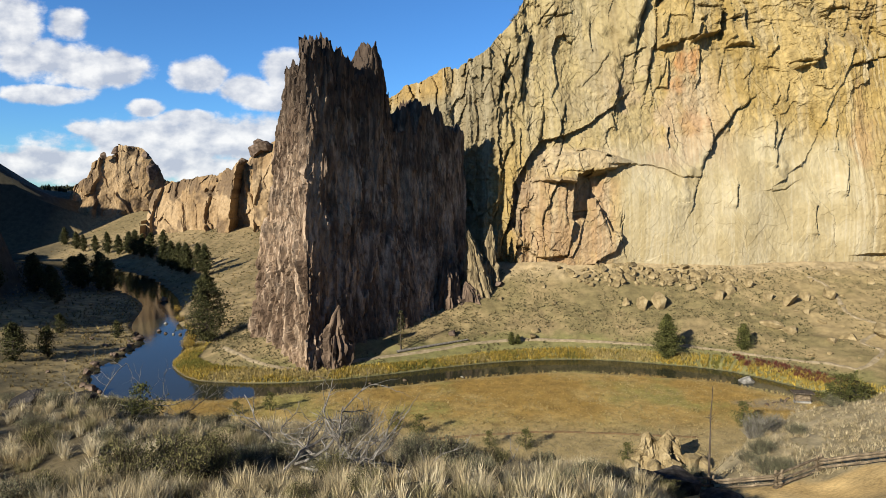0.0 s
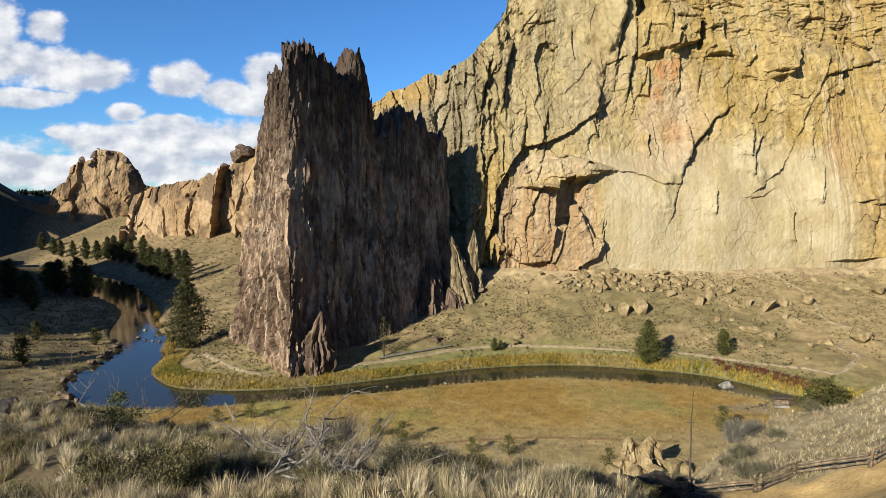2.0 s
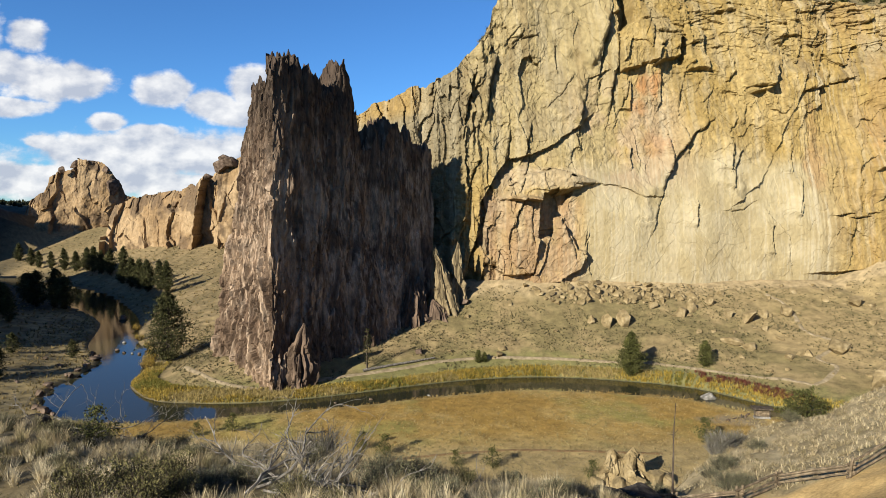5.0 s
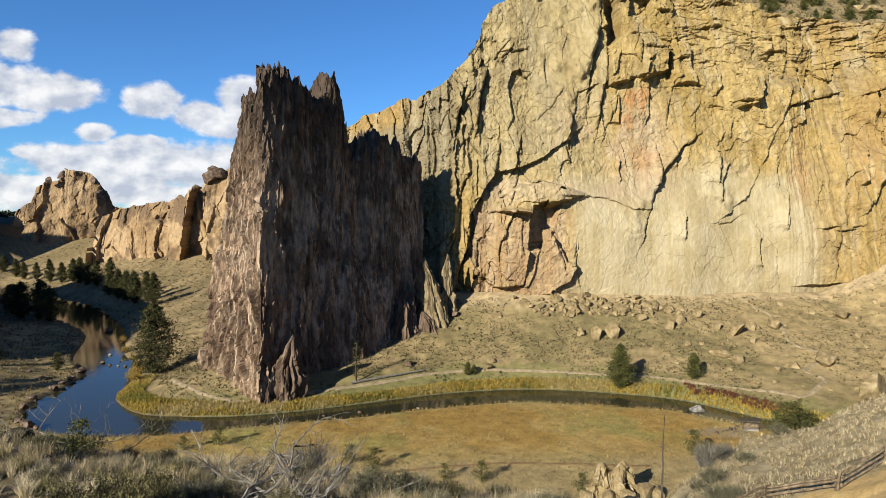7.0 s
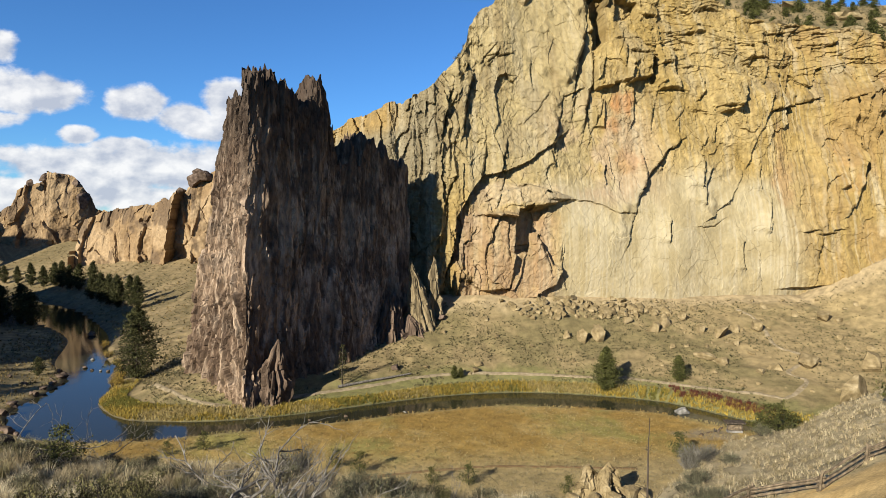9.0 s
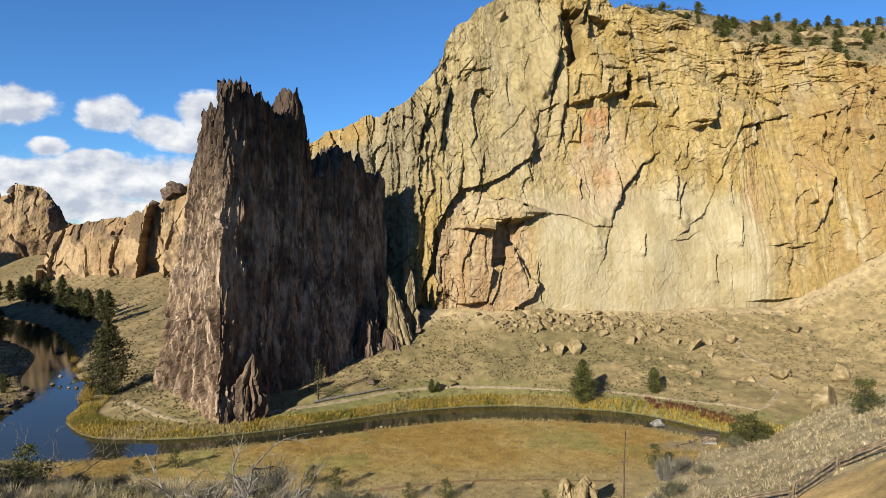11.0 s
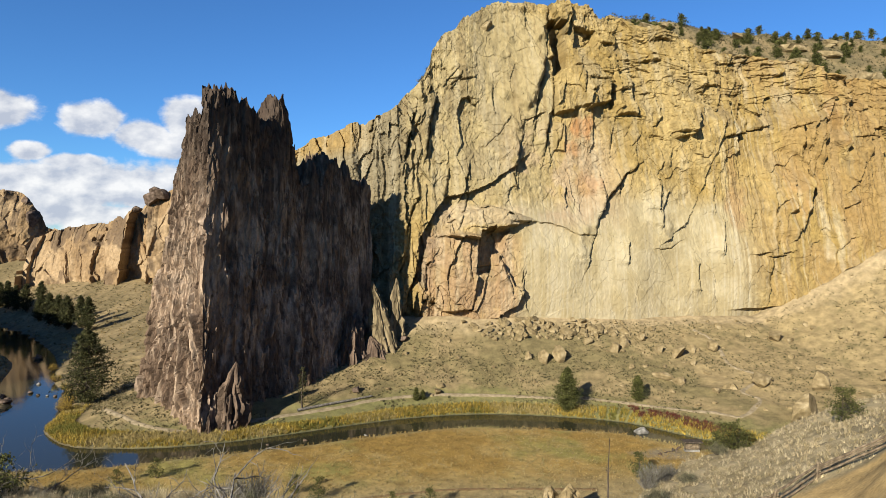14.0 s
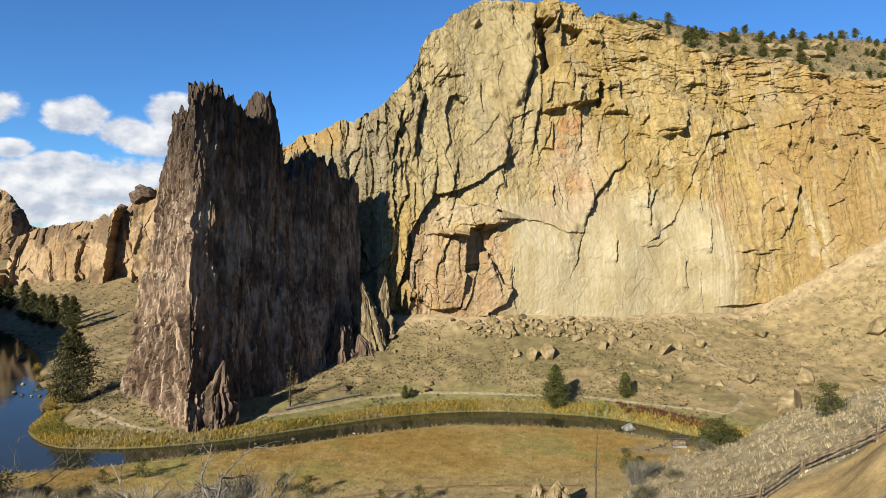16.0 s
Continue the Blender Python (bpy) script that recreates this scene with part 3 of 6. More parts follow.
def build_cliff():
    xs = np.concatenate([np.arange(-50, 8, 0.34), np.arange(8, 168, 0.23), np.arange(168, 225, 0.42)])
    nk = 430
    X, K = np.meshgrid(xs, np.linspace(0, 1, nk), indexing="ij")
    z0 = wall_foot(X) - 5
    crag = 1.2 * fbm(X * 0.12, X * 0 + 3.1, 0, 4) + 3.0 * blocky(fbm(X * 0.09, X * 0 + 7.7, 0, 3), 3, 0.06)
    top = wall_top(X) + crag * np.interp(X, [-30, 20, 40, 100, 120], [0.5, 0.7, 0.9, 0.9, 0.6])
    Z = z0 + (top - z0) * K
    lean = 20 * np.clip((Z - 20) / 86, 0, 1.3) ** 1.5
    wob = 6 * fbm(X * 0.03, Z * 0.03, 3.9, 2)
    jag = fbm(X * 0.35, Z * 0.35, 6.6, 3)
    # edges of the flakes wander
    U, W = X + 0.3 * plates(X, Z, 3.4, 6.0, 2.6, 0.8) + 0.3 * jag, Z + 0.4 * plates(X, Z, 4.2, 3.6, 7.6, 0.8) + 0.3 * jag
    # how broken the rock is: a smooth beige panel low in the middle, a clean pillar above it, rough ribs at the edges
    panel = sstep(44, 53, X + wob) * sstep(134, 120, X + wob) * sstep(56, 47, Z + wob - 0.10 * (X - 46))
    pillar = sstep(36, 44, X + wob) * sstep(66, 62, X) * sstep(68, 82, Z + wob) * sstep(120, 112, Z)
    upper = sstep(60, 84, Z + wob)
    right = sstep(112, 128, X)
    lft = sstep(34, 18, X)
    rough = np.clip(0.08 + 0.42 * (1 - panel) * (1 - 0.6 * pillar) + 0.35 * upper * (1 - pillar) + 0.5 * lft, 0, 1)
    disp = 3.0 * fbm(X * 0.03, Z * 0.02, 2.2, 2)
    disp = disp + rough * (0.9 * plates(X, Z, 10, 22, 1.3, 1.5) + 0.9 * (ridged(X * 0.06, Z * 0.03, 2.7, 2) - 0.5) + 0.5 * jag)
    disp = disp + rough * (0.35 * plates(X, Z, 3.4, 5.0, 3.9, 1.2) * sstep(0.0, 0.4, fbm(X * 0.06, Z * 0.06, 4.8, 2)) + 0.5 * blocky(fbm(X * 0.16, Z * 0.34, 10.3, 3), 3, 0.10))
    disp = disp + (0.05 + 0.22 * rough) * fbm(X * 1.1, Z * 0.9, 4.1, 3)
    # thin hollow flakes over the face
    disp = disp + (1 - 0.55 * panel) * (0.8 * blocky(fbm(X * 0.05 + 0.02 * Z, Z * 0.045, 12.8, 3), 3, 0.03) + 0.45 * blocky(fbm(X * 0.11 - 0.03 * Z, Z * 0.07, 15.8, 3), 3, 0.04))
    # vertical runnels on the right
    disp = disp + right * sstep(34, 58, Z + wob) * (1.5 * (ridged(X * 0.26, Z * 0.022, 2.9, 3) - 0.6) + 0.45 * ridged(X * 0.8, Z * 0.06, 6.9, 2))
    # bedded ledges near the rim
    led = sstep(84, 94, Z + 0.05 * (X - 100)) * sstep(72, 92, X)
    disp = disp + led * (1.7 * blocky(fbm(X * 0.045, Z * 0.13, 6.2, 3), 3, 0.06) + 0.7 * plates(X, Z, 7, 3.0, 5.1))
    # ribs and gullies on the left shoulder
    disp = disp + lft * (4.4 * (ridged(X * 0.13, Z * 0.012, 0.6, 3) - 0.55) + 1.1 * plates(X, Z, 3.2, 9, 6.3, 1.2))
    # small joints and ledges, here and there
    rng = np.random.default_rng(19)
    for i in range(170):
        jx, jz = rng.uniform(14, 190), rng.uniform(24, 116)
        k = int(np.argmin(np.abs(xs - jx)))
        near = int(np.clip((jz - Z[k, 0]) / (Z[k, -1] - Z[k, 0]) * nk, 0, nk - 1))
        if rng.random() > 0.12 + rough[k, near]:
            continue
        flat = rng.random() < 0.15 + 0.45 * led[k, near]
        L, am = rng.uniform(2.5, 11), rng.uniform(0.5, 1.7)
        g = rng.normal(1.5, 0.15) if flat else rng.normal(0.30, 0.28)
        kink = rng.normal(0, 0.10 * L)
        e = np.array([-math.sin(g), -math.cos(g)]) * L * (0.7 if flat else 1.0)
        c0 = np.array([jx, jz])
        sl = slice(np.searchsorted(xs, jx - 16), np.searchsorted(xs, jx + 16))
        disp[sl] += flake(U[sl], W[sl], [c0, c0 + 0.5 * e + (kink, 0), c0 + e], am, rng.uniform(1.5, 4.0), crack=0.5 * am, wid=0.3, ends=1.5)
    # joints: the left side of each stands proud
    fade = 0.35 + 0.8 * sstep(-0.35, 0.4, fbm(X * 0.10, Z * 0.08, 22.2, 3))
    A = lambda *a, **k: flake(U, W, *a, **k) * fade
    B = lambda pts, soft=0.35: block(U, W, pts, soft)
    disp = disp + A([(65.6, 118), (64.0, 103.8), (59.3, 89.3), (58.0, 81.4)], 4.4, 12, crack=1.6, wid=0.7)
    disp = disp + A([(58.4, 81.0), (54.8, 79.4), (54.1, 74.6), (51.4, 67.5)], 2.6, 6, crack=0.9, wid=0.5)
    disp = disp + A([(66.5, 111.4), (65.3, 94.6), (64.3, 84.7), (62.1, 73.1), (60.7, 67.4)], 2.0, 5, crack=1.2, wid=0.5)
    disp = disp + A([(67.6, 81.9), (66.3, 75.2), (62.9, 65.7)], 1.3, 4, crack=0.7, wid=0.4)
    disp = disp + 3.4 * B([(65.2, 93.0), (67.5, 96.5), (70.3, 98.0), (75, 99.6), (80.2, 99.2), (84.0, 95), (83.7, 86.6), (74.8, 84.8), (64.6, 82.1)])
    disp = disp - 9.0 * B([(66.2, 116.5), (71, 115.5), (70.4, 99), (66, 95.5)]) - 5.0 * B([(75, 115), (82.5, 113), (82, 107.4), (73.4, 105.8)])
    disp = disp - 2.5 * B([(84.0, 94), (86.0, 93.5), (85.5, 85.0), (83.4, 85.0)]) + 2.6 * B([(87.4, 99.5), (92.0, 97.0), (92.6, 83), (86.4, 82.8)])
    disp = disp + 3.2 * B([(64.5, 127), (68, 117.5), (71.5, 112), (73.8, 118), (72, 128)]) + 1.6 * B([(64.8, 79.4), (67.7, 79.6), (67.6, 70), (64.4, 70.6)])
    disp = disp + A([(92.5, 66.7), (87.0, 62.8), (81.7, 56.3), (77.5, 49.0), (75.6, 42.7), (73.5, 36.6)], 1.9, 7, crack=0.9, wid=0.4)
    disp = disp + A([(78.4, 62.5), (79.8, 56.2), (78.6, 52.0)], 1.4, 3, crack=0.5, wid=0.4)
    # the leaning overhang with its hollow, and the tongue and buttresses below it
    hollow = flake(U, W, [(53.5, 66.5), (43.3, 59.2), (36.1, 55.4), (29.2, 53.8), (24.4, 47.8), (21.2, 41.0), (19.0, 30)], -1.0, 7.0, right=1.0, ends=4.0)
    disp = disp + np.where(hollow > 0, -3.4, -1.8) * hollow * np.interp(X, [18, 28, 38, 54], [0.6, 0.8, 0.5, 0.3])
    disp = disp + 4.2 * B([(26.0, 41.6), (29.1, 45.5), (35.1, 49.4), (41.3, 51.2), (46.5, 50.2), (51.9, 48.6), (56.5, 46.9), (47.3, 45.6), (40.8, 45.0), (38.0, 41.2), (29.0, 42.4)]) * sstep(58, 46, X)
    disp = disp + 3.0 * B([(21.2, 33.4), (24.2, 40.2), (30, 43.2), (37.9, 42.2), (37.6, 30.6), (36.0, 20.4), (27.5, 20.0), (22.3, 23.5)])
    disp = disp + 2.4 * B([(36.8, 30.6), (42.6, 30.8), (45.8, 35.2), (47.2, 32.0), (48.9, 27.2), (52.1, 26.1), (50.5, 21.9), (44.6, 18.6), (36.0, 15)])
    disp = disp - 3.4 * B([(39.0, 43.6), (47.8, 44.6), (45.8, 40.2), (42.6, 31.2), (37.9, 31.0), (37.8, 38.7)], 0.6)
    disp = disp + A([(45.4, 36), (45.8, 34), (47.4, 28.6), (48.6, 25)], 1.0, 4, crack=0.6, wid=0.4) + A([(29.6, 34), (28.6, 29), (29.4, 22)], 0.9, 3, crack=0.6, wid=0.35)
    lip = np.interp(X, [46, 55, 62, 70, 76, 80], [46.8, 47.4, 46.4, 43.6, 43.4, 43.0]) + 0.6 * jag
    disp = disp + 0.9 * sstep(-0.2, 0.2, Z - lip) * np.exp(-np.clip(Z - lip, 0, 99) / 5.0) * sstep(46, 50, X) * sstep(79, 73, X)
    # the scooped corner, flakes and slots on the right
    disp = disp + A([(122.5, 81), (121.0, 76), (116.1, 65.6), (112.1, 56.1), (106.4, 46.9), (100.4, 42.6)], 1.5, 10, crack=0.0)
    disp = disp + 3.0 * B([(105, 76.0), (103.5, 80), (106, 84.5), (112.4, 87.9), (113.9, 82.0), (110.8, 76.9)]) + A([(113.5, 101), (112.4, 92), (113.8, 84)], 2.2, 5, crack=0.8)
    disp = disp + A([(148.6, 88), (148.4, 72.0), (149.4, 64.3), (150.0, 59.6), (148.0, 54.9), (145.9, 47.6), (142.3, 43.8)], 3.0, 8, crack=1.2, wid=0.6)
    disp = disp - 3.0 * B([(148.8, 66), (151.0, 63), (151.2, 58), (149.2, 55.0), (147.0, 55.0), (148.4, 60)])
    disp = disp + A([(136.9, 80.9), (131.0, 79.2), (124.3, 77.2)], 2.0, 4, crack=0.7, wid=0.4)
    disp = disp + A([(149, 106.6), (137.1, 104.3), (125.1, 103.0)], 2.6, 4, crack=1.2, wid=0.6) - 6.0 * B([(147.9, 111), (156.2, 112), (153.6, 104.5), (146.0, 105.0)])
    disp = disp + A([(136.9, 42.0), (133.6, 32.9), (131.9, 24.0)], 1.4, 7, crack=0.5, wid=0.4)
    disp = disp + A([(110.0, 37.4), (114.7, 31.8), (115.9, 22.0)], 0.7, 6, crack=0.25, wid=0.3) + A([(104, 41.6), (100.5, 39.8), (97, 39.5)], 0.6, 3, crack=0.3, wid=0.3)
    for jx, jz, jl, ja in ((158.9, 90, 22, 3.0), (166, 98, 22, 3.2), (170.6, 80, 9, 2.6), (26.0, 84, 16, 2.4), (19.5, 80, 18, 2.6), (118.5, 97, 9, 2.2), (129, 98, 14, 2.0), (178, 90, 24, 2.2), (84, 76, 6, 1.2), (154, 76, 16, 1.6), (139, 62, 12, 1.2)):
        disp = disp + A([(jx, jz), (jx - 0.12 * jl, jz - 0.5 * jl), (jx - 0.2 * jl, jz - jl)], ja, 4.5, crack=0.9, wid=0.45)
    foot = np.interp(X, [100, 128.5, 137.4, 146.1, 151.4, 156.8, 167, 230], [19, 20.9, 21.8, 26.2, 29.2, 33.6, 39, 72]) + 0.4 * jag
    disp = disp - 2.2 * sstep(0.3, -0.3, Z - foot) * sstep(118, 128, X)
    Y = wall_y(X) + lean - disp
    ob = slab("cliff", np.stack([X, Y, Z], -1).reshape(-1, 3), grid_faces(len(xs), nk), M_cliff)
    # colour of the rock: ochre above, beige panel below, grey-cream left, pink and orange stains
    n1, n2, n3 = fbm(X * 0.05, Z * 0.04, 1.3, 4), fbm(X * 0.25, Z * 0.16, 5.6, 3), fbm(X * 0.1, Z * 0.1, 9.9, 4)
    streak = fbm(X * 0.45, Z * 0.02, 8.4, 3)
    drip = fbm(X * 1.5 + 0.4 * n2, Z * 0.035, 18.4, 2)
    c = lerp3((0.41, 0.275, 0.095), (0.53, 0.375, 0.155), sstep(-0.4, 0.4, n1 + 0.5 * n2))
    c = lerp3(c, (0.46, 0.355, 0.185), np.clip(sstep(70, 52, X + 10 * n1) * sstep(40, 60, Z) + pillar, 0, 1) * 0.85)
    c = lerp3(c, (0.33, 0.25, 0.14), sstep(-0.1, 0.35, n3 + 0.3 * n2) * sstep(66, 50, X) * sstep(98, 74, Z + wob) * sstep(52, 64, Z) * 0.6)
    # recess beside the fin darkened: part of its shadow lies in the colour
    c = lerp3(c, (0.27, 0.215, 0.135), sstep(20, 10, X + 4 * n1) * sstep(86, 76, Z) * 0.8)
    c = lerp3(c, (0.44, 0.28, 0.10), sstep(8, -2, X + 3 * n1) * sstep(66, 72, Z) * 0.9)
    pale = np.clip(panel * 1.1 + sstep(34, 22, Z) * sstep(52, 60, X) * sstep(135, 118, X), 0, 1)
    c = lerp3(c, lerp3((0.50, 0.395, 0.225), (0.57, 0.465, 0.285), sstep(-0.3, 0.3, n3)), pale * 0.9)
    c = lerp3(c, (0.50, 0.355, 0.225), sstep(-0.15, 0.4, n1 + 0.4 * n2 + 0.2) * sstep(44, 54, X) * sstep(92, 74, X) * sstep(42, 50, Z) * sstep(84, 68, Z) * 0.8)
    c = lerp3(c, (0.46, 0.29, 0.175), sstep(19, 24, X) * sstep(54, 47, X) * sstep(46, 40, Z) * (0.75 - 0.2 * sstep(0, 0.5, n2)))
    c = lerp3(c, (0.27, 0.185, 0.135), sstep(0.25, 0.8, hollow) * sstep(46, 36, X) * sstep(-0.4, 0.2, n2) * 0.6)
    c = lerp3(c, (0.56, 0.42, 0.27), sstep(-1.2, 0.2, Z - np.interp(X, [26, 35, 41, 56], [42, 46, 46, 46.5])) * sstep(52.5, 50.5, Z) * sstep(26, 30, X) * sstep(57, 50, X) * 0.6)
    for cx, cz, rx, rz, col, a in ((73.3, 78, 4.2, 4.8, (0.54, 0.25, 0.10), 0.8), (69.8, 71, 3.0, 3.0, (0.54, 0.27, 0.12), 0.6), (75, 60, 4.0, 5.5, (0.50, 0.29, 0.16), 0.6), (125, 55, 3.5, 12, (0.46, 0.27, 0.13), 0.6), (144, 62, 4, 10, (0.52, 0.30, 0.13), 0.6), (158, 84, 3, 12, (0.42, 0.22, 0.10), 0.6), (163, 52, 5, 8, (0.48, 0.28, 0.12), 0.5), (168, 88, 3.5, 14, (0.44, 0.25, 0.11), 0.55), (152, 34, 6, 8, (0.40, 0.25, 0.11), 0.5)):
        c = lerp3(c, col, a * sstep(1.15, 0.4, np.hypot((X - cx) / rx, (Z - cz) / rz) + 0.6 * n2 + 0.3 * n1))
    c = lerp3(c, (0.62, 0.51, 0.34), sstep(0.1, 0.5, streak + 0.3 * n3) * (0.28 + 0.3 * right + 0.15 * panel))
    c = lerp3(c, (0.62, 0.52, 0.36), sstep(0.15, 0.55, drip + 0.4 * n3) * (0.15 + 0.35 * panel + 0.25 * right))
    c = lerp3(c, (0.24, 0.155, 0.07), sstep(0.2, 0.6, -streak + 0.4 * n3) * (0.15 + 0.2 * upper + 0.3 * right) * (1 - 0.6 * panel))
    c = lerp3(c, (0.24, 0.165, 0.08), sstep(0.2, 0.6, -drip + 0.4 * n1) * (0.10 + 0.25 * right + 0.15 * upper))
    c = lerp3(c, (0.25, 0.185, 0.095), sstep(0.1, 0.45, n3) * upper * 0.25)
    c = lerp3(c, (0.37, 0.225, 0.08), sstep(118, 150, X) * sstep(-0.35, 0.25, n1 + 0.6 * streak) * 0.75)
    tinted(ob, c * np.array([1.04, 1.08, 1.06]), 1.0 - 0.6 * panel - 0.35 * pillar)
    return tagged(ob, "towering tan and yellow tuff cliff with cracks and flakes", "cliff")


cliff = build_cliff()


# ---------- the dark fin ----------
FIN_C, FIN_E = np.array([-28.8, 135.5]), np.array([0.5, 0.866])


def fin_top(x, y):
    s = (x - FIN_C[0]) * FIN_E[0] + (y - FIN_C[1]) * FIN_E[1]
    lat = -(x - FIN_C[0]) * FIN_E[1] + (y - FIN_C[1]) * FIN_E[0]
    h = np.interp(s, [-3, 0, 2, 7, 10, 12, 15, 17, 19, 21, 23.5, 26, 28, 30.5, 33, 36, 38.5, 41, 44, 48, 52, 58],
                  [66, 69, 71.5, 72, 70.5, 69, 69.5, 67.5, 66.5, 70.5, 74.5, 70, 64, 58, 54, 60, 55, 61, 62, 59, 61, 56])
    h = h + 7.0 * sstep(30, 36, s) * (ridged(s * 0.17, s * 0, 5.5, 3) - 0.62)
    h = h - 4.5 * sstep(4.0, 9.0, lat) - 7.0 * np.exp(-(((lat - 6.6) / 1.3) ** 2))
    return h + 5.5 * (ridged(x * 0.34, y * 0.34, 2.7, 3, 0.55) - 0.62) + 1.4 * fbm(x * 0.9, y * 0.9, 6.1, 3)


def fin_colour(x, y, z, lit):
    n1, n2 = fbm(x * 0.12 + y * 0.12, z * 0.05, 3.0, 3), fbm((x - y) * 0.8, z * 0.08, 7.0, 3)
    n3 = fbm((x + y) * 0.5, z * 0.25, 17.0, 3)
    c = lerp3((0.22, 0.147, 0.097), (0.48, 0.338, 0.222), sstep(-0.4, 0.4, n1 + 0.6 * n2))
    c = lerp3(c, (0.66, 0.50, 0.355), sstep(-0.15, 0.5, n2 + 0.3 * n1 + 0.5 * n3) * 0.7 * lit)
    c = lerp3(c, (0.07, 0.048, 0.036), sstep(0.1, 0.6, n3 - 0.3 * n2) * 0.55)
    # upper rock: browner tone, plus the dark face's shade put into the colour
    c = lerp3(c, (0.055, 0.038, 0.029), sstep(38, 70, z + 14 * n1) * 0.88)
    return c


def build_fin():
    """A blade of rock on a wedge-shaped plan, narrowing a little upwards, with fluted sides and a jagged crest."""
    foot = [np.array(p) for p in ((-28.6, 131.0), (9.0, 184.5), (-10.0, 200.0), (-48.0, 152.0))]
    head = [np.array(p) for p in ((-28.8, 135.5), (6.5, 186.5), (-4.0, 193.0), (-36.6, 150.5))]
    counts = (360, 40, 50, 170)
    ring = lambda c: np.vstack([c[i] + (c[(i + 1) % 4] - c[i]) * np.linspace(0, 1, n, endpoint=False)[:, None] for i, n in enumerate(counts)])
    lo, hi = ring(foot), ring(head)
    which = np.repeat(np.arange(4), counts)
    nrm = np.vstack([np.tile([d[1], -d[0]] / np.hypot(*d), (n, 1)) for d, n in zip([foot[(i + 1) % 4] - foot[i] for i in range(4)], counts)])
    for _ in range(4):
        nrm = (np.roll(nrm, 1, 0) + nrm * 2 + np.roll(nrm, -1, 0))
        nrm /= np.linalg.norm(nrm, axis=1)[:, None]
    arc = np.cumsum(np.r_[0, np.hypot(*np.diff(lo, axis=0).T)])
    nk = 260
    K = np.linspace(0, 1, nk)
    z0 = height(lo[:, 0], lo[:, 1]) - 4
    zt = fin_top(hi[:, 0], hi[:, 1])
    Z = z0[:, None] + (zt - z0)[:, None] * K
    P = lo[:, None] + (hi - lo)[:, None] * K[None, :, None] ** 0.9
    S = np.repeat(arc[:, None], nk, 1)
    warp = 0.8 * fbm(S * 0.1, Z * 0.05, 1.9, 2)
    disp = 2.4 * fbm(S * 0.085 + warp, Z * 0.014, 4.4, 3) + 2.0 * (ridged(S * 0.24 + warp, Z * 0.022, 6.4, 3) - 0.6)
    disp = disp + 1.0 * (ridged(S * 0.75, Z * 0.06, 9.4, 3) - 0.55) + 0.5 * blocky(fbm(S * 0.4, Z * 0.12, 2.4, 3), 3, 0.1) + 0.25 * fbm(S * 1.6, Z * 0.4, 0.4, 2)
    disp = disp + 0.55 * plates(S, Z, 1.8, 8, 3.3, 1.2) + 0.45 * plates(S, Z, 0.8, 2.6, 4.6, 1.2) + 0.35 * plates(S, Z, 4.5, 18, 5.2, 1.4)
    disp = disp * (1 - 0.45 * K) * np.where(which == 0, 0.55, 1.0)[:, None]
    # a swelling foot along the shaded side
    disp = disp + (which == 0)[:, None] * (3.0 * np.exp(-(((S - 34) / 13) ** 2)) * (1 - K) ** 2 - 1.4 * np.exp(-(((S - 33) / 5) ** 2)) * sstep(0.3, 0.6, K))
    # the cleft behind the outer pinnacle
    disp = disp - 3.2 * (which == 3)[:, None] * np.exp(-(((S - S.max() + 7.0 + 4 * (K - 0.8)) / 0.9) ** 2)) * sstep(0.55, 0.8, K)
    P = P + nrm[:, None] * disp[..., None]
    v = np.concatenate([P, Z[..., None]], -1)
    # crest: the ring closes towards the middle line and follows the jagged top
    e = FIN_E
    mid = P[:, -1]
    s = (mid - FIN_C) @ e
    line = FIN_C + np.array([-3.4, 3.0]) + np.clip(s, 2, 60)[:, None] * e
    caps = []
    for k in np.linspace(0.1, 1, 12):
        q = mid + (line - mid) * k
        caps.append(np.concatenate([q, fin_top(q[:, 0], q[:, 1])[:, None]], 1))
    v = np.concatenate([v, np.stack(caps, 1)], 1)
    ob = slab("rock_fin", v.reshape(-1, 3), grid_faces(len(lo), nk + 12, True), M_fin)
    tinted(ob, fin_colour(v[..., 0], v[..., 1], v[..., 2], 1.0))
    return tagged(ob, "tall jagged dark brown rock fin with fluted sides", "rock")


fin = build_fin()


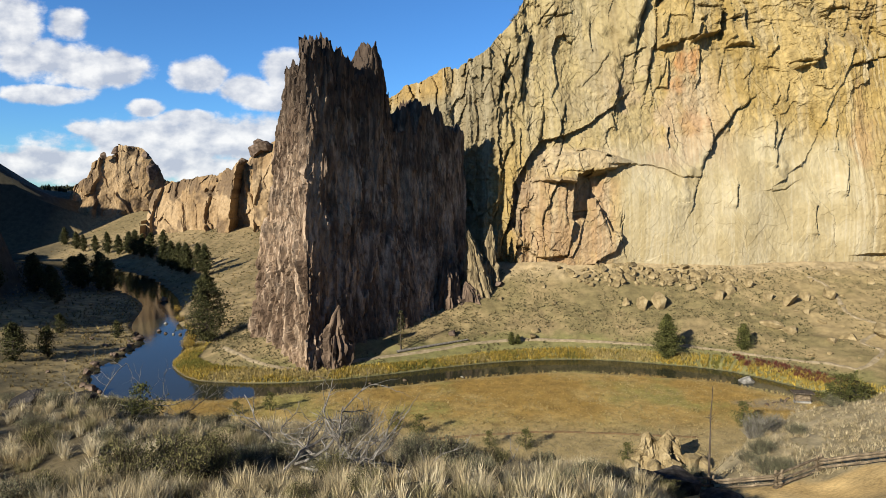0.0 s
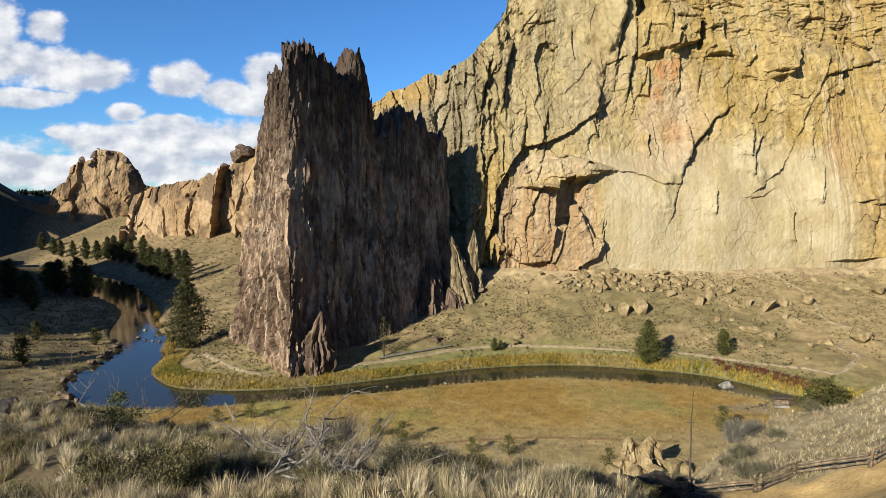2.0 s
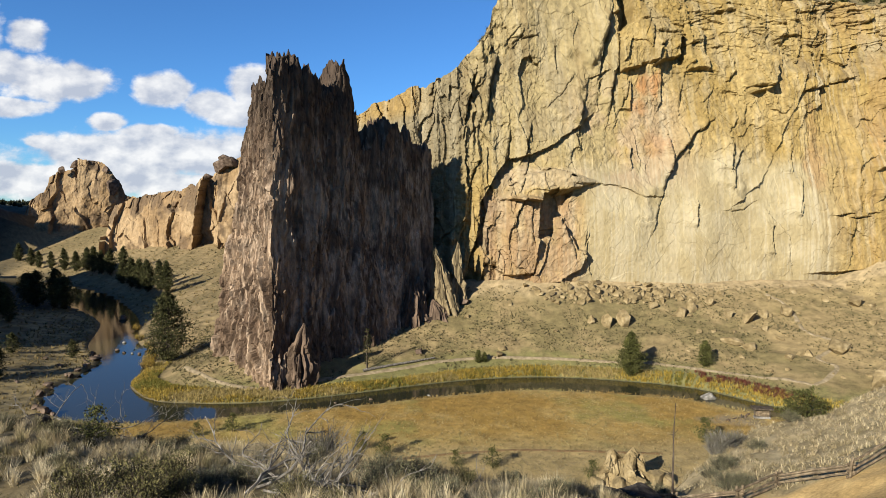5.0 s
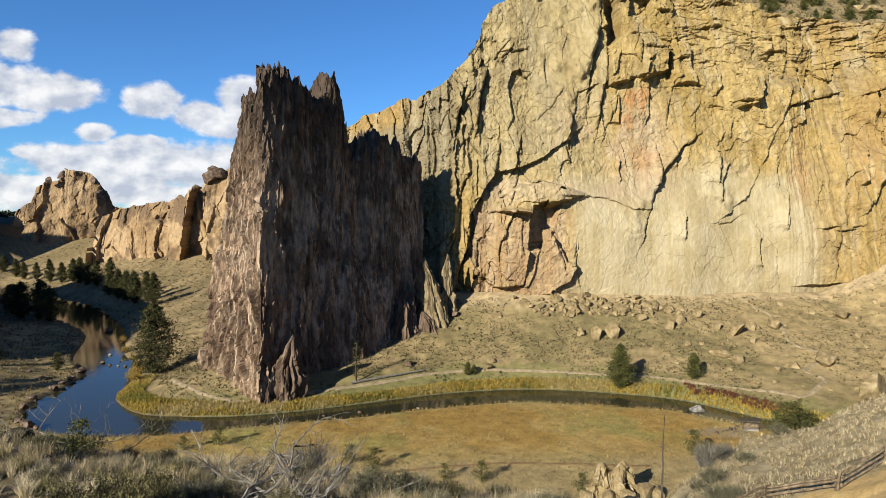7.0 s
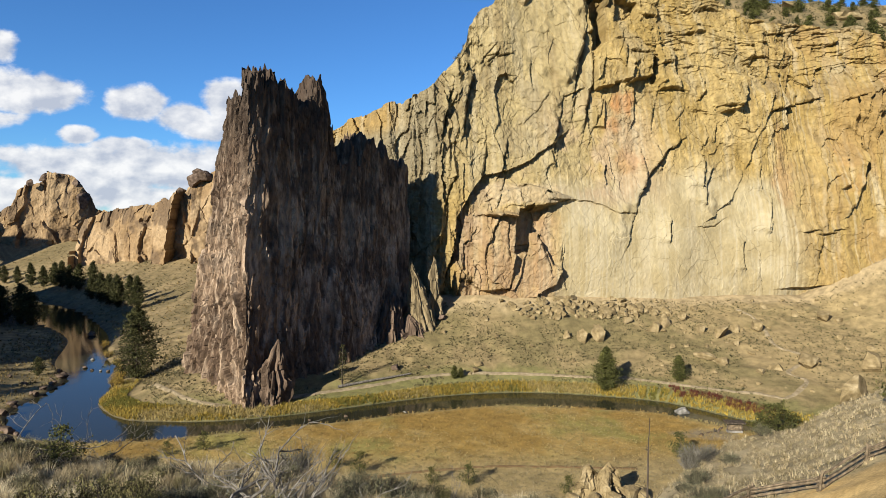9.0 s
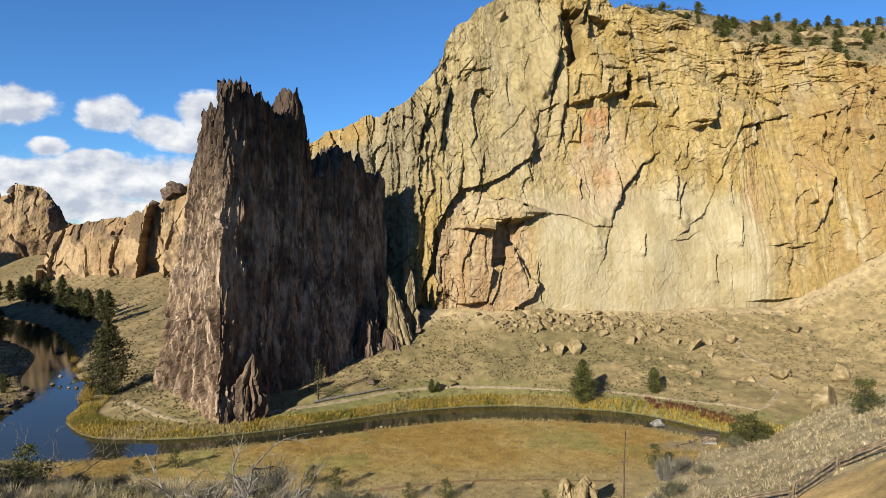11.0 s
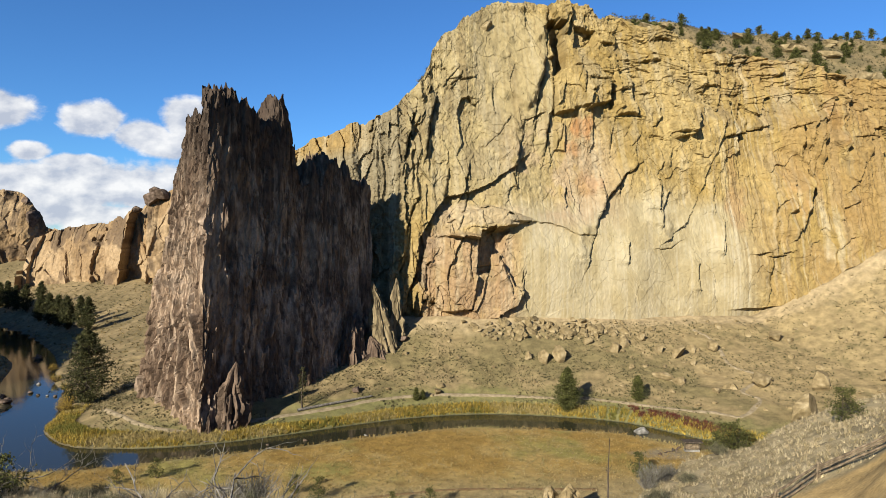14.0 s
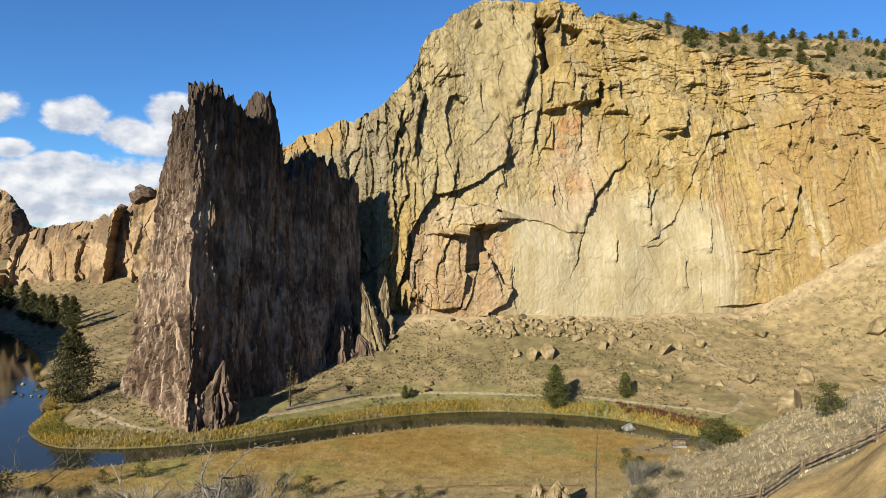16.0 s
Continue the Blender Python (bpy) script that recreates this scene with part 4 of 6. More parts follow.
def spike(name, x, y, h, r, mat, lean=(0, 0), seed=0.0, colour=None, sharp=0.8, squash=1.0, turn=0.0, base=None):
    """A ragged rock spire standing on the ground."""
    n, m = 64, 70
    a = np.linspace(0, 2 * np.pi, n, endpoint=False)
    A, K = np.meshgrid(a, np.linspace(0, 1, m), indexing="ij")
    rad = r * (1 - K**1.3) ** sharp * (1 + 0.45 * fbm(np.cos(A) * 1.2 + seed, np.sin(A) * 1.2, K * h * 0.12 + seed, 3) + 0.5 * (ridged(np.cos(A) * 2.2, np.sin(A) * 2.2 + seed, K * h * 0.08, 3) - 0.5))
    rad = rad * (1 + 0.28 * plates(A * r * 1.6, K * h, 1.3 * r**0.5, 2.2 * r**0.5, seed % 5 + 0.4))
    lx, ly = rad * np.cos(A), rad * np.sin(A) * squash
    ct, st = math.cos(turn), math.sin(turn)
    X = x + lx * ct - ly * st + lean[0] * K + 0.35 * r * fbm(K * h * 0.16, seed, 1.0, 3) * K
    Y = y + lx * st + ly * ct + lean[1] * K + 0.3 * r * fbm(K * h * 0.16, seed + 4, 2.0, 3) * K
    z0 = height(np.array([x]), np.array([y]))[0] - 1.5 if base is None else base
    Z = z0 + (h + 1.5) * K + 0.06 * h * fbm(np.cos(A) * 2 + seed, np.sin(A) * 2, 3.3, 2) * K * (1 - K) * 4
    ob = slab(name, np.stack([X, Y, Z], -1).reshape(-1, 3), grid_faces(n, m, True), mat)
    if colour is not None:
        n2 = fbm(X * 0.8, Z * 0.3, seed, 3)
        tinted(ob, lerp3(np.array(colour) * 0.75, np.array(colour) * 1.25, sstep(-0.4, 0.4, n2)))
    return ob


BROWN, CREAM = (0.20, 0.14, 0.098), (0.34, 0.265, 0.15)
for nm, x, y, h, r, ln, sd, col in (
        ("foot_spire", -23.8, 135.2, 13.5, 3.3, (0.6, 0.5), 1.2, BROWN), ("foot_spire", -27.6, 132.6, 4.0, 1.0, (0.3, 0.3), 2.4, BROWN),
        ("rib", 0.5, 178.5, 26, 3.6, (-1.0, 2.5), 7.3, (0.22, 0.16, 0.12)), ("rib", -6.5, 168.5, 17, 2.6, (-0.6, 1.5), 12.3, (0.22, 0.16, 0.12))):
    part(nm, spike(nm, x, y, h, r, M_fin, ln, sd, col, sharp=0.8 if h < 20 else 0.5), fin)
for x, y, h, r, ln, sd, col, lab in (
        (-4.4, 168.0, 10.5, 2.4, (-0.8, 0.3), 3.1, BROWN, "brown rock spire at the foot of the fin"),
        (-0.4, 169.0, 13.5, 2.7, (0.9, 0.3), 4.7, BROWN, "brown rock spire at the foot of the fin"),
        (2.9, 170.2, 9.5, 2.2, (0.3, 0.3), 5.9, BROWN, "brown rock spire at the foot of the fin"),
        (7.4, 172.0, 4.5, 3.8, (-0.6, 0.3), 8.8, BROWN, "low brown rock knob beside the spires"),
        (10.6, 174.0, 18.0, 3.0, (-3.8, 0.6), 9.9, CREAM, "leaning cream-coloured rock spire below the cliff"),
        (13.6, 177.5, 17.0, 2.2, (-0.6, 0.6), 11.2, CREAM, "slender cream-coloured rock spire below the cliff")):
    tagged(spike("rock_spire", x, y, h, r, M_fin, ln, sd, col), lab, "rock", group="spires between fin and cliff")


# ---------- distant rocks ----------
def ridge(name, xs, tops, y0, y1, zb, label, amp, seed, dark=0.0):
    X, K = np.meshgrid(np.linspace(xs[0], xs[-1], 330), np.linspace(0, 1, 120), indexing="ij")
    top = np.interp(X, xs, tops) + amp * 0.3 * blocky(fbm(X * 0.12, X * 0 + seed, 0, 4), 3, 0.1)
    Z = zb + (top - zb) * K
    yb = y0 + (y1 - y0) * (X - xs[0]) / (xs[-1] - xs[0])
    jag = fbm(X * 0.2, Z * 0.2, seed + 2, 3)
    disp = amp * (0.8 * plates(X + 0.5 * jag, Z, 17, 110, seed, 1.5, 0.10) + 0.10 * plates(X, Z, 5, 11, seed + 1, 1.2, 0.2) + 0.14 * jag + 0.25 * (ridged(X * 0.07, Z * 0.012, seed, 2) - 0.5) + 0.5 * fbm(X * 0.03, Z * 0.01, seed, 2))
    u = X / 21 + 0.10 * Z / 15 + 0.9 * fbm(X * 0.035, Z * 0.016, seed + 5, 3) + 0.05 * jag
    f = u - np.floor(u)
    disp = disp + amp * 0.6 * f * sstep(1.0, 0.95, f) * sstep(-0.4, 0.3, fbm(X * 0.04, Z * 0.05, seed + 9, 2) + 0.1) * (0.45 + 0.55 * _perm[(np.floor(u).astype(int) + int(seed * 9)) & 255] / 255)
    Y = yb + 14 * K**2 - disp
    ob = slab(name, np.stack([X, Y, Z], -1).reshape(-1, 3), grid_faces(330, 120), M_cliff)
    n1 = fbm(X * 0.06, Z * 0.05, seed + 3, 4)
    c = lerp3((0.40, 0.265, 0.135), (0.53, 0.375, 0.21), sstep(-0.4, 0.4, n1 + 0.6 * fbm(X * 0.25, Z * 0.05, seed + 8, 3)))
    c = lerp3(c, (0.17, 0.115, 0.07), sstep(0.15, 0.4, fbm(X * 0.10, Z * 0.06, seed + 6, 3) + 0.3 * sstep(0.55, 1, K)) * 0.75)
    tinted(ob, c)
    return tagged(ob, label, "rock")


tower = ridge("rock_tower", [-262, -258, -255, -250, -242, -236, -232, -229, -226, -222, -209, -205, -201, -196, -194, -187, -181, -174], [14, 40, 43, 47, 56, 61, 63, 63, 67, 68.5, 68, 65, 61, 52, 46, 44.5, 43, 30], 430, 425, 5, "distant blocky tan rock tower in low sun", 7, 3.3)
crag = ridge("rock_ridge", [-176, -160, -150, -141, -128, -119, -113, -106, -97, -91, -70, -40], [38, 44, 44.6, 46.5, 49.6, 50, 55, 60, 63, 66, 75, 78], 377, 318, 8, "tan rock ridge stepping up toward the cliff", 7, 7.7)



# ---------- boulders ----------
def ico(sub):
    bm = bmesh.new()
    bmesh.ops.create_icosphere(bm, subdivisions=sub, radius=1.0)
    v = np.array([x.co[:] for x in bm.verts])
    f = np.array([[x.index for x in q.verts] for q in bm.faces])
    bm.free()
    return v, f


ICO = {k: ico(k) for k in (2, 3, 4)}


def rock_mesh(seed, sub=3, cuts=18, wear=0.05):
    """Vertices and faces of an angular boulder about two units across, its foot at -0.7."""
    rng = np.random.default_rng(seed)
    v, f = ICO[sub]
    v = np.sign(v) * np.abs(v) ** 0.55 * 1.1
    for _ in range(cuts):
        n = rng.normal(size=3)
        n /= np.linalg.norm(n)
        c = rng.uniform(0.50, 0.82)
        v = v - np.maximum(0, v @ n - c)[:, None] * n
    v = v * (1 + wear * fbm(v[:, 0] * 1.7 + seed, v[:, 1] * 1.7, v[:, 2] * 1.7, 3) - 0.12 * np.maximum(0, ridged(v[:, 0] * 1.3, v[:, 1] * 1.3 + seed, v[:, 2] * 1.3, 2) - 0.55))[:, None]
    return v, f


def rock_at(name, x, y, size, mat, seed, sub=3, label="", group="", category="boulder", turn=None, sink=0.25, z=None):
    """A boulder of the given width, depth and height, sunk a little into the ground."""
    v, f = rock_mesh(seed, sub)
    t = seed * 1.7 if turn is None else turn
    v = v * (np.array(size) / 2)
    c, s = math.cos(t), math.sin(t)
    v = np.stack([v[:, 0] * c - v[:, 1] * s, v[:, 0] * s + v[:, 1] * c, v[:, 2]], 1)
    ob = slab(name, v, f, mat)
    g = float(height(np.array([x]), np.array([y]))[0]) if z is None else z
    ob.location = (x, y, g + size[2] * (0.5 - sink))
    return tagged(ob, label, category, group) if label else ob


BOULDERS = [  # x, y, width, depth, height
    (52.5, 164.6, 4.0, 3.6, 4.6), (56.9, 164.4, 4.2, 3.4, 4.8), (48.9, 166.0, 2.2, 2.0, 2.4), (67.3, 171.6, 2.6, 2.2, 2.4), (74.0, 167.4, 3.0, 2.6, 3.6),
    (77.5, 169.4, 3.4, 3.0, 4.2), (83.8, 171.4, 3.6, 3.0, 3.4), (86.2, 165.5, 3.0, 2.6, 2.6), (89.3, 161.8, 4.0, 3.2, 4.0), (95.3, 164.0, 2.6, 2.2, 2.8),
    (100.8, 163.6, 4.4, 3.2, 4.0), (91.3, 157.0, 2.4, 2.0, 1.6), (80.1, 151.8, 5.6, 3.2, 2.4), (83.3, 148.4, 3.8, 3.0, 2.6), (88.2, 141.0, 3.0, 2.4, 1.8),
    (0.9, 168.0, 2.6, 2.0, 3.0), (4.0, 169.0, 1.8, 1.6, 1.8), (15.3, 175.8, 3.6, 2.4, 2.0), (9.5, 171.8, 2.4, 2.0, 1.6), (2.2, 153.0, 3.4, 2.4, 1.8)]
for i, (x, y, w, d, h) in enumerate(BOULDERS):
    rock_at("boulder", x, y, (w * 1.15, d * 1.15, h * 1.2), M_brown if x < 20 else M_rock, 100 + i, 3, "brown boulder on the talus slope" if x < 20 else "angular tan boulder resting on the talus slope", "boulders on the talus")
for x, y, w, d, h, sd, lab in ((100.8, 141.5, 9.0, 5.0, 4.6, 7, "broad tan boulder with a shadowed underside"), (113.5, 137.8, 8.0, 6.0, 6.5, 19, "large yellow block of fallen cliff rock"),
                               (98.6, 123.5, 12.0, 6.0, 9.0, 23, "pale slab of fallen rock with a cut face"), (147.0, 151.0, 9.0, 6.0, 7.0, 31, "tan boulder high on the dusty slope"),
                               (131.4, 138.1, 4.0, 3.4, 3.4, 37, "rounded brown boulder on the slope"), (122.8, 167.0, 6.0, 4.0, 4.0, 41, "tan boulder below the cliff foot"), (116.5, 133.5, 3.0, 2.4, 3.0, 43, "small boulder beside the pale slab")):
    rock_at("boulder", x, y, (w, d, h), M_rock, sd, 4, lab, "fallen blocks on the right slope", turn=0.2 * sd % 0.8)
rng = np.random.default_rng(3)
# heaped rubble below the wall
RUB = [rock_mesh(300 + i, 2, 10) for i in range(8)]
RUBM = []
for i, (v, f) in enumerate(RUB):
    ob = slab("rubble_block", v * 0.5, f, M_rock)
    tagged(ob, "pale angular block in the rubble below the cliff", "rock", "rubble at the cliff foot")
    ob.location = (60 + 3 * i, 178.5 - 0.4 * i, float(height(np.array([60.0 + 3 * i]), np.array([178.5 - 0.4 * i]))[0]) + 0.5)
    ob.scale = (2.4, 2.0, 1.9)
    RUBM.append(ob)
rx = rng.uniform(36, 84, 150)
ry = wall_y(rx) - rng.uniform(0.5, 9.5, 150) - 1.2
rz = height(rx, ry)
for i in range(150):
    s = rng.uniform(0.5, 1.2) ** 2 * 1.9 + 0.4
    src = RUBM[i % 8]
    m = Matrix.LocRotScale((rx[i], ry[i], rz[i] + 0.2 * s), Euler(rng.uniform(-0.5, 0.5, 3) + np.array([0, 0, rng.uniform(0, 6)])), None)
    ob = src.copy()
    scene.collection.objects.link(ob)
    ob.matrix_basis = m @ Matrix.Diagonal((s * rng.uniform(0.8, 1.5), s, s * rng.uniform(0.6, 1.0), 1))
# scattered stones on the slopes
sx, sy = rng.uniform(-5, 170, 420), rng.uniform(128, 182, 420)
sd_, ss_ = river_distance(sx, sy)
ok = (ss_ > 0) & (sd_ > 7) & (sy < wall_y(sx) - 2) & ((sx > 70) | (rng.random(420) < 0.35))
sx, sy = sx[ok][:230], sy[ok][:230]
sz = height(sx, sy)
for i in range(len(sx)):
    s = 0.45 + 2.0 * rng.random() ** 2.5
    ob = RUBM[i % 8].copy()
    scene.collection.objects.link(ob)
    tagged(ob, "weathered stone lying on the dry slope", "rock", "stones on the slope")
    ob.name = "stone"
    ob.matrix_basis = Matrix.LocRotScale((sx[i], sy[i], sz[i] + 0.15 * s), Euler((0.2, 0.1, rng.uniform(0, 6))), (s * 1.2, s, s * 0.8))
# stones in and along the river
rock_at("river_boulder", 62.6, 127.6, (4.4, 2.6, 2.2), M_grey, 61, 3, "pale grey boulder standing in the river", z=-0.3)
for i, (x, y, s) in enumerate(((-82, 184, 1.1), (-79.5, 174, 1.4), (-76.5, 171.5, 1.0), (-74.0, 170.5, 0.9), (-71.8, 170.0, 1.0), (-70.0, 170.5, 0.8), (-68.5, 170.8, 0.7), (-8, 128.6, 0.9), (-15.0, 126.5, 0.7), (4.0, 131, 0.7), (-99, 222, 2.4), (-101, 226, 2.0))):
    rock_at("river_stone", x, y, (1.5 * s, 1.1 * s, 0.8 * s), M_brown if i % 3 else M_grey, 70 + i, 2, "small pale stone in the shallow river", "stones in the river", z=0.0)
for i in range(34):
    k = rng.integers(118, 150)
    px_, py_, hw = RS[k]
    tx, ty = RS[k + 1][:2] - RS[k][:2]
    n = np.hypot(tx, ty)
    o = hw + rng.uniform(0.2, 1.2 if i % 3 else 12)
    x, y = px_ + ty / n * -o, py_ + tx / n * o
    if river_distance(np.array([x]), np.array([y]))[1][0] > 0:
        x, y = px_ + ty / n * o, py_ - tx / n * o
    s = rng.uniform(0.7, 2.2)
    rock_at("bank_stone", x, y, (1.3 * s, s, 0.8 * s), M_brown, 400 + i % 9, 2, "grey-brown stone on the shaded river bank", "stones on the left bank")
# blocks on the summit and ledges along the plateau's rim
for i, (x, y, w, d, h, z) in enumerate(((52, 212, 12, 8, 12, 112), (60, 213, 9, 8, 9, 115), (77, 214, 10, 8, 13, 114), (86, 215, 11, 8, 11, 114), (93, 213, 9, 8, 9, 112), (70, 217, 10, 8, 12, 114), (43, 210, 9, 8, 10, 111), (33, 205, 7, 6, 7, 103))):
    ob = rock_at("summit_block", x, y, (w, d, h), M_rock, 500 + i, 4, z=z - 2.5, turn=0.2 * i)
    ob.parent = cliff
for i in range(46):
    x = rng.uniform(100, 215)
    y = wall_y(np.array(x)) + rng.uniform(25, 75)
    s = rng.uniform(1.5, 6)
    rock_at("ledge_rock", x, float(y), (s * 2.2, s * 1.3, s * 0.8), M_rock, 520 + i % 9, 3, "tan ledge of rock on the plateau above the cliff", "rock ledges on the plateau", turn=rng.uniform(-0.3, 0.3))
for i, (x, y, s) in enumerate(((-13, 232, 5), (-10, 231, 3.5), (-4, 232, 3), (6, 221, 4), (11, 219, 3.5), (14, 214, 3), (17, 210, 3))):
    rock_at("ledge_rock", x, y, (s * 1.5, s, s), M_brown if i < 2 else M_rock, 540 + i, 3, "weathered rock on the cliff's sloping shoulder", "rocks on the shoulder")


for i, (x, y, z, w, h) in enumerate(((-101.5, 350, 61, 11, 9), (-101.0, 350, 65.0, 8, 6), (-97.0, 349, 63, 8, 7), (-110.5, 354, 55.0, 6, 5))):
    ob = rock_at("balanced_knob", x, y, (w, w * 0.9, h), M_brown, 570 + i, 3, z=z - h * 0.25)
    ob.parent = crag
for i, (x, y, z, w, h) in enumerate(((-233, 438, 62, 6, 7), (-224, 439, 66, 7, 6), (-213, 440, 67, 9, 5), (-205, 439, 62, 7, 9), (-200, 437, 52, 9, 14))):
    ob = rock_at("capstone", x, y, (w, w * 0.9, h), M_brown, 590 + i, 3, z=z - h * 0.3)
    ob.parent = tower


# ---------- plants ----------
def blades(P, N, height_, width, spread, colours, rng, bend=0.5, segs=2):
    """Tufts of grass blades. P: feet (n, 3); N blades a tuft; height_, width, spread and colours per tuft. Returns vertices, faces, colours."""
    n = len(P)
    T = np.repeat(np.arange(n), N)
    m = len(T)
    az = rng.uniform(0, 2 * np.pi, m)
    h = height_[T] * rng.uniform(0.55, 1.1, m)
    out = spread[T] * rng.uniform(0.1, 1.0, m)
    root = P[T] + np.stack([np.cos(az), np.sin(az), np.zeros(m)], 1) * (out * 0.35)[:, None]
    lean = np.stack([np.cos(az), np.sin(az)], 1) * out[:, None]
    side = np.stack([-np.sin(az + rng.normal(0, 0.7, m)), np.cos(az + rng.normal(0, 0.7, m))], 1) * (width[T] * 0.5)[:, None]
    rows = []
    for k in range(segs + 1):
        f = k / segs
        c = root.copy()
        c[:, :2] += lean * f ** (1 + bend)
        c[:, 2] += h * (f - 0.18 * bend * f * f)
        w = (1 - f) ** 0.7
        if k < segs:
            a, b = c.copy(), c.copy()
            a[:, :2] -= side * w
            b[:, :2] += side * w
            rows += [a, b]
        else:
            rows.append(c)
    V = np.stack(rows, 1)
    per = V.shape[1]
    base = np.arange(m)[:, None] * per
    F = []
    for k in range(segs - 1):
        F += [base + np.array([2 * k, 2 * k + 1, 2 * k + 3]), base + np.array([2 * k, 2 * k + 3, 2 * k + 2])]
    F.append(base + np.array([2 * segs - 2, 2 * segs - 1, 2 * segs]))
    C = np.repeat((colours[T] * rng.uniform(0.75, 1.25, m)[:, None])[:, None], per, 1)
    return V.reshape(-1, 3), np.vstack(F), C.reshape(-1, 3)


def grass(name, P, N, h, w, s, col, seed, label, mat=None, bend=0.5, segs=2):
    rng = np.random.default_rng(seed)
    f = lambda a: np.full(len(P), a, float) if np.isscalar(a) else a
    V, F, C = blades(P, N, f(h), f(w), f(s), col, rng, bend, segs)
    ob = slab(name, V, F, mat or M_grass)
    tinted(ob, C)
    return tagged(ob, label, "grass", kind="stuff")


def on_ground(x, y, lift=-0.04):
    return np.stack([x, y, height(x, y) + lift], 1)


def palette(cols, n, rng, t=None):
    cols = np.array(cols)
    t = rng.random(n) if t is None else np.clip(t, 0, 0.999)
    i = np.minimum((t * len(cols)).astype(int), len(cols) - 1)
    return cols[i] * rng.uniform(0.85, 1.15, n)[:, None]


STRAW = [(0.60, 0.49, 0.29), (0.70, 0.585, 0.36), (0.48, 0.385, 0.22), (0.34, 0.29, 0.15), (0.76, 0.65, 0.43), (0.55, 0.45, 0.27)]
rng = np.random.default_rng(11)


def scatter(n, az0, az1, r0, r1, power=0.8):
    az = np.radians(rng.uniform(az0, az1, n))
    r = r0 + (r1 - r0) * rng.random(n) ** power
    return r * np.sin(az), r * np.cos(az)


CLEAR = ((-4.2, 22.6, 2.3), (-7.3, 22.0, 1.7), (-5.4, 20.6, 1.5), (13.4, 35.4, 2.6), (15.6, 34.4, 2.2), (-2.2, 22.6, 1.6), (2.2, 23.6, 1.1))


def bare(x, y):
    """Whether a point lies in one of the bare spots of the hillside."""
    return np.min([np.hypot(x - a, y - b) / c for a, b, c in CLEAR], axis=0) < 1


# bunchgrass on the viewer's hillside
x, y = scatter(4600, -46, 24, 8, 52, 0.75)
keep = (near_path(x, y) < -0.2) & ~bare(x, y) & (fbm(x * 0.35, y * 0.35, 2.9, 2) > np.interp(np.hypot(x, y), [14, 26, 34], [-0.14, -0.18, -0.28]))
x, y = x[keep], y[keep]
sz = rng.uniform(0.55, 1.25, len(x)) * np.where(rng.random(len(x)) < 0.2, 1.35, 1.0) * np.interp(np.hypot(x, y), [9, 22], [0.55, 1.0])
grass("bunchgrass", on_ground(x, y), 64, 0.74 * sz, 0.022, 0.40 * sz, palette(STRAW, len(x), rng, fbm(x * 0.2, y * 0.2, 6.6, 2) + 0.5), 21, "pale straw-coloured bunchgrass on the near hillside", bend=0.7)
x, y = scatter(8000, 19, 58, 30, 92, 0.8)
keep = (near_path(x, y) < -0.2) & (fbm(x * 0.3, y * 0.3, 2.9, 2) > -0.35)
x, y = x[keep], y[keep]
sz = rng.uniform(0.5, 1.2, len(x))
grass("bunchgrass", on_ground(x, y), 18, 0.48 * sz, 0.032, 0.42 * sz, palette([(0.62, 0.52, 0.32), (0.56, 0.45, 0.27), (0.46, 0.37, 0.21), (0.32, 0.26, 0.14), (0.68, 0.57, 0.36)], len(x), rng), 22, "straw-coloured bunchgrass on the slope behind the fence", bend=0.7)
# short litter grass between, its colour darkened for the shade in the gaps
x, y = scatter(9000, -46, 40, 8, 50, 0.7)
keep = near_path(x, y) < 0.1
grass("short_grass", on_ground(x[keep], y[keep]), 7, 0.18, 0.022, 0.22, palette([(0.24, 0.20, 0.11), (0.17, 0.14, 0.08), (0.13, 0.12, 0.06)], keep.sum(), rng), 23, "short dry grass and litter between the tufts")
# meadow
x, y = rng.uniform(-60, 75, 20000), rng.uniform(76, 137, 20000)
d, side = river_distance(x, y)
keep = (side < 0) & (d > 0.3) & (d < 60)
x, y, d = x[keep], y[keep], d[keep]
t = fbm(x * 0.05, y * 0.05, 4.4, 3) + 0.5
big = rng.random(len(x)) ** 3
col = lerp3(palette([(0.46, 0.31, 0.11), (0.52, 0.38, 0.15), (0.52, 0.41, 0.20), (0.40, 0.34, 0.14)], len(x), rng, t + rng.normal(0, 0.2, len(x))), (0.40, 0.33, 0.19), sstep(104, 92, y))
grass("meadow_grass", on_ground(x, y), 8, 0.24 + 0.42 * big + 0.3 * sstep(2.5, 0.5, d), 0.06, 0.28 + 0.4 * big, col, 24, "golden autumn meadow grass beside the river")
# reeds on the far bank
k = rng.uniform(8, len(RS) - 70, 9000)
i = k.astype(int)
a, b = RS[i], RS[i + 1]
p = a + (b - a) * (k - i)[:, None]
tn = (b - a)[:, :2]
tn /= np.linalg.norm(tn, axis=1)[:, None]
far_n = np.stack([tn[:, 1], -tn[:, 0]], 1)
depth = 0.2 + 4.6 * rng.random(len(k)) ** 1.2 * np.interp(p[:, 0], [-75, -50, 0, 40, 75], [1.0, 1.5, 0.7, 0.8, 1.3])
q = p[:, :2] + far_n * (p[:, 2] + depth)[:, None]
d, side = river_distance(q[:, 0], q[:, 1])
keep = (side > 0) & (d > 0.1)
q, d = q[keep], d[keep]
t = fbm(q[:, 0] * 0.09, q[:, 1] * 0.09, 1.4, 2) + 0.5 + rng.normal(0, 0.18, len(q))
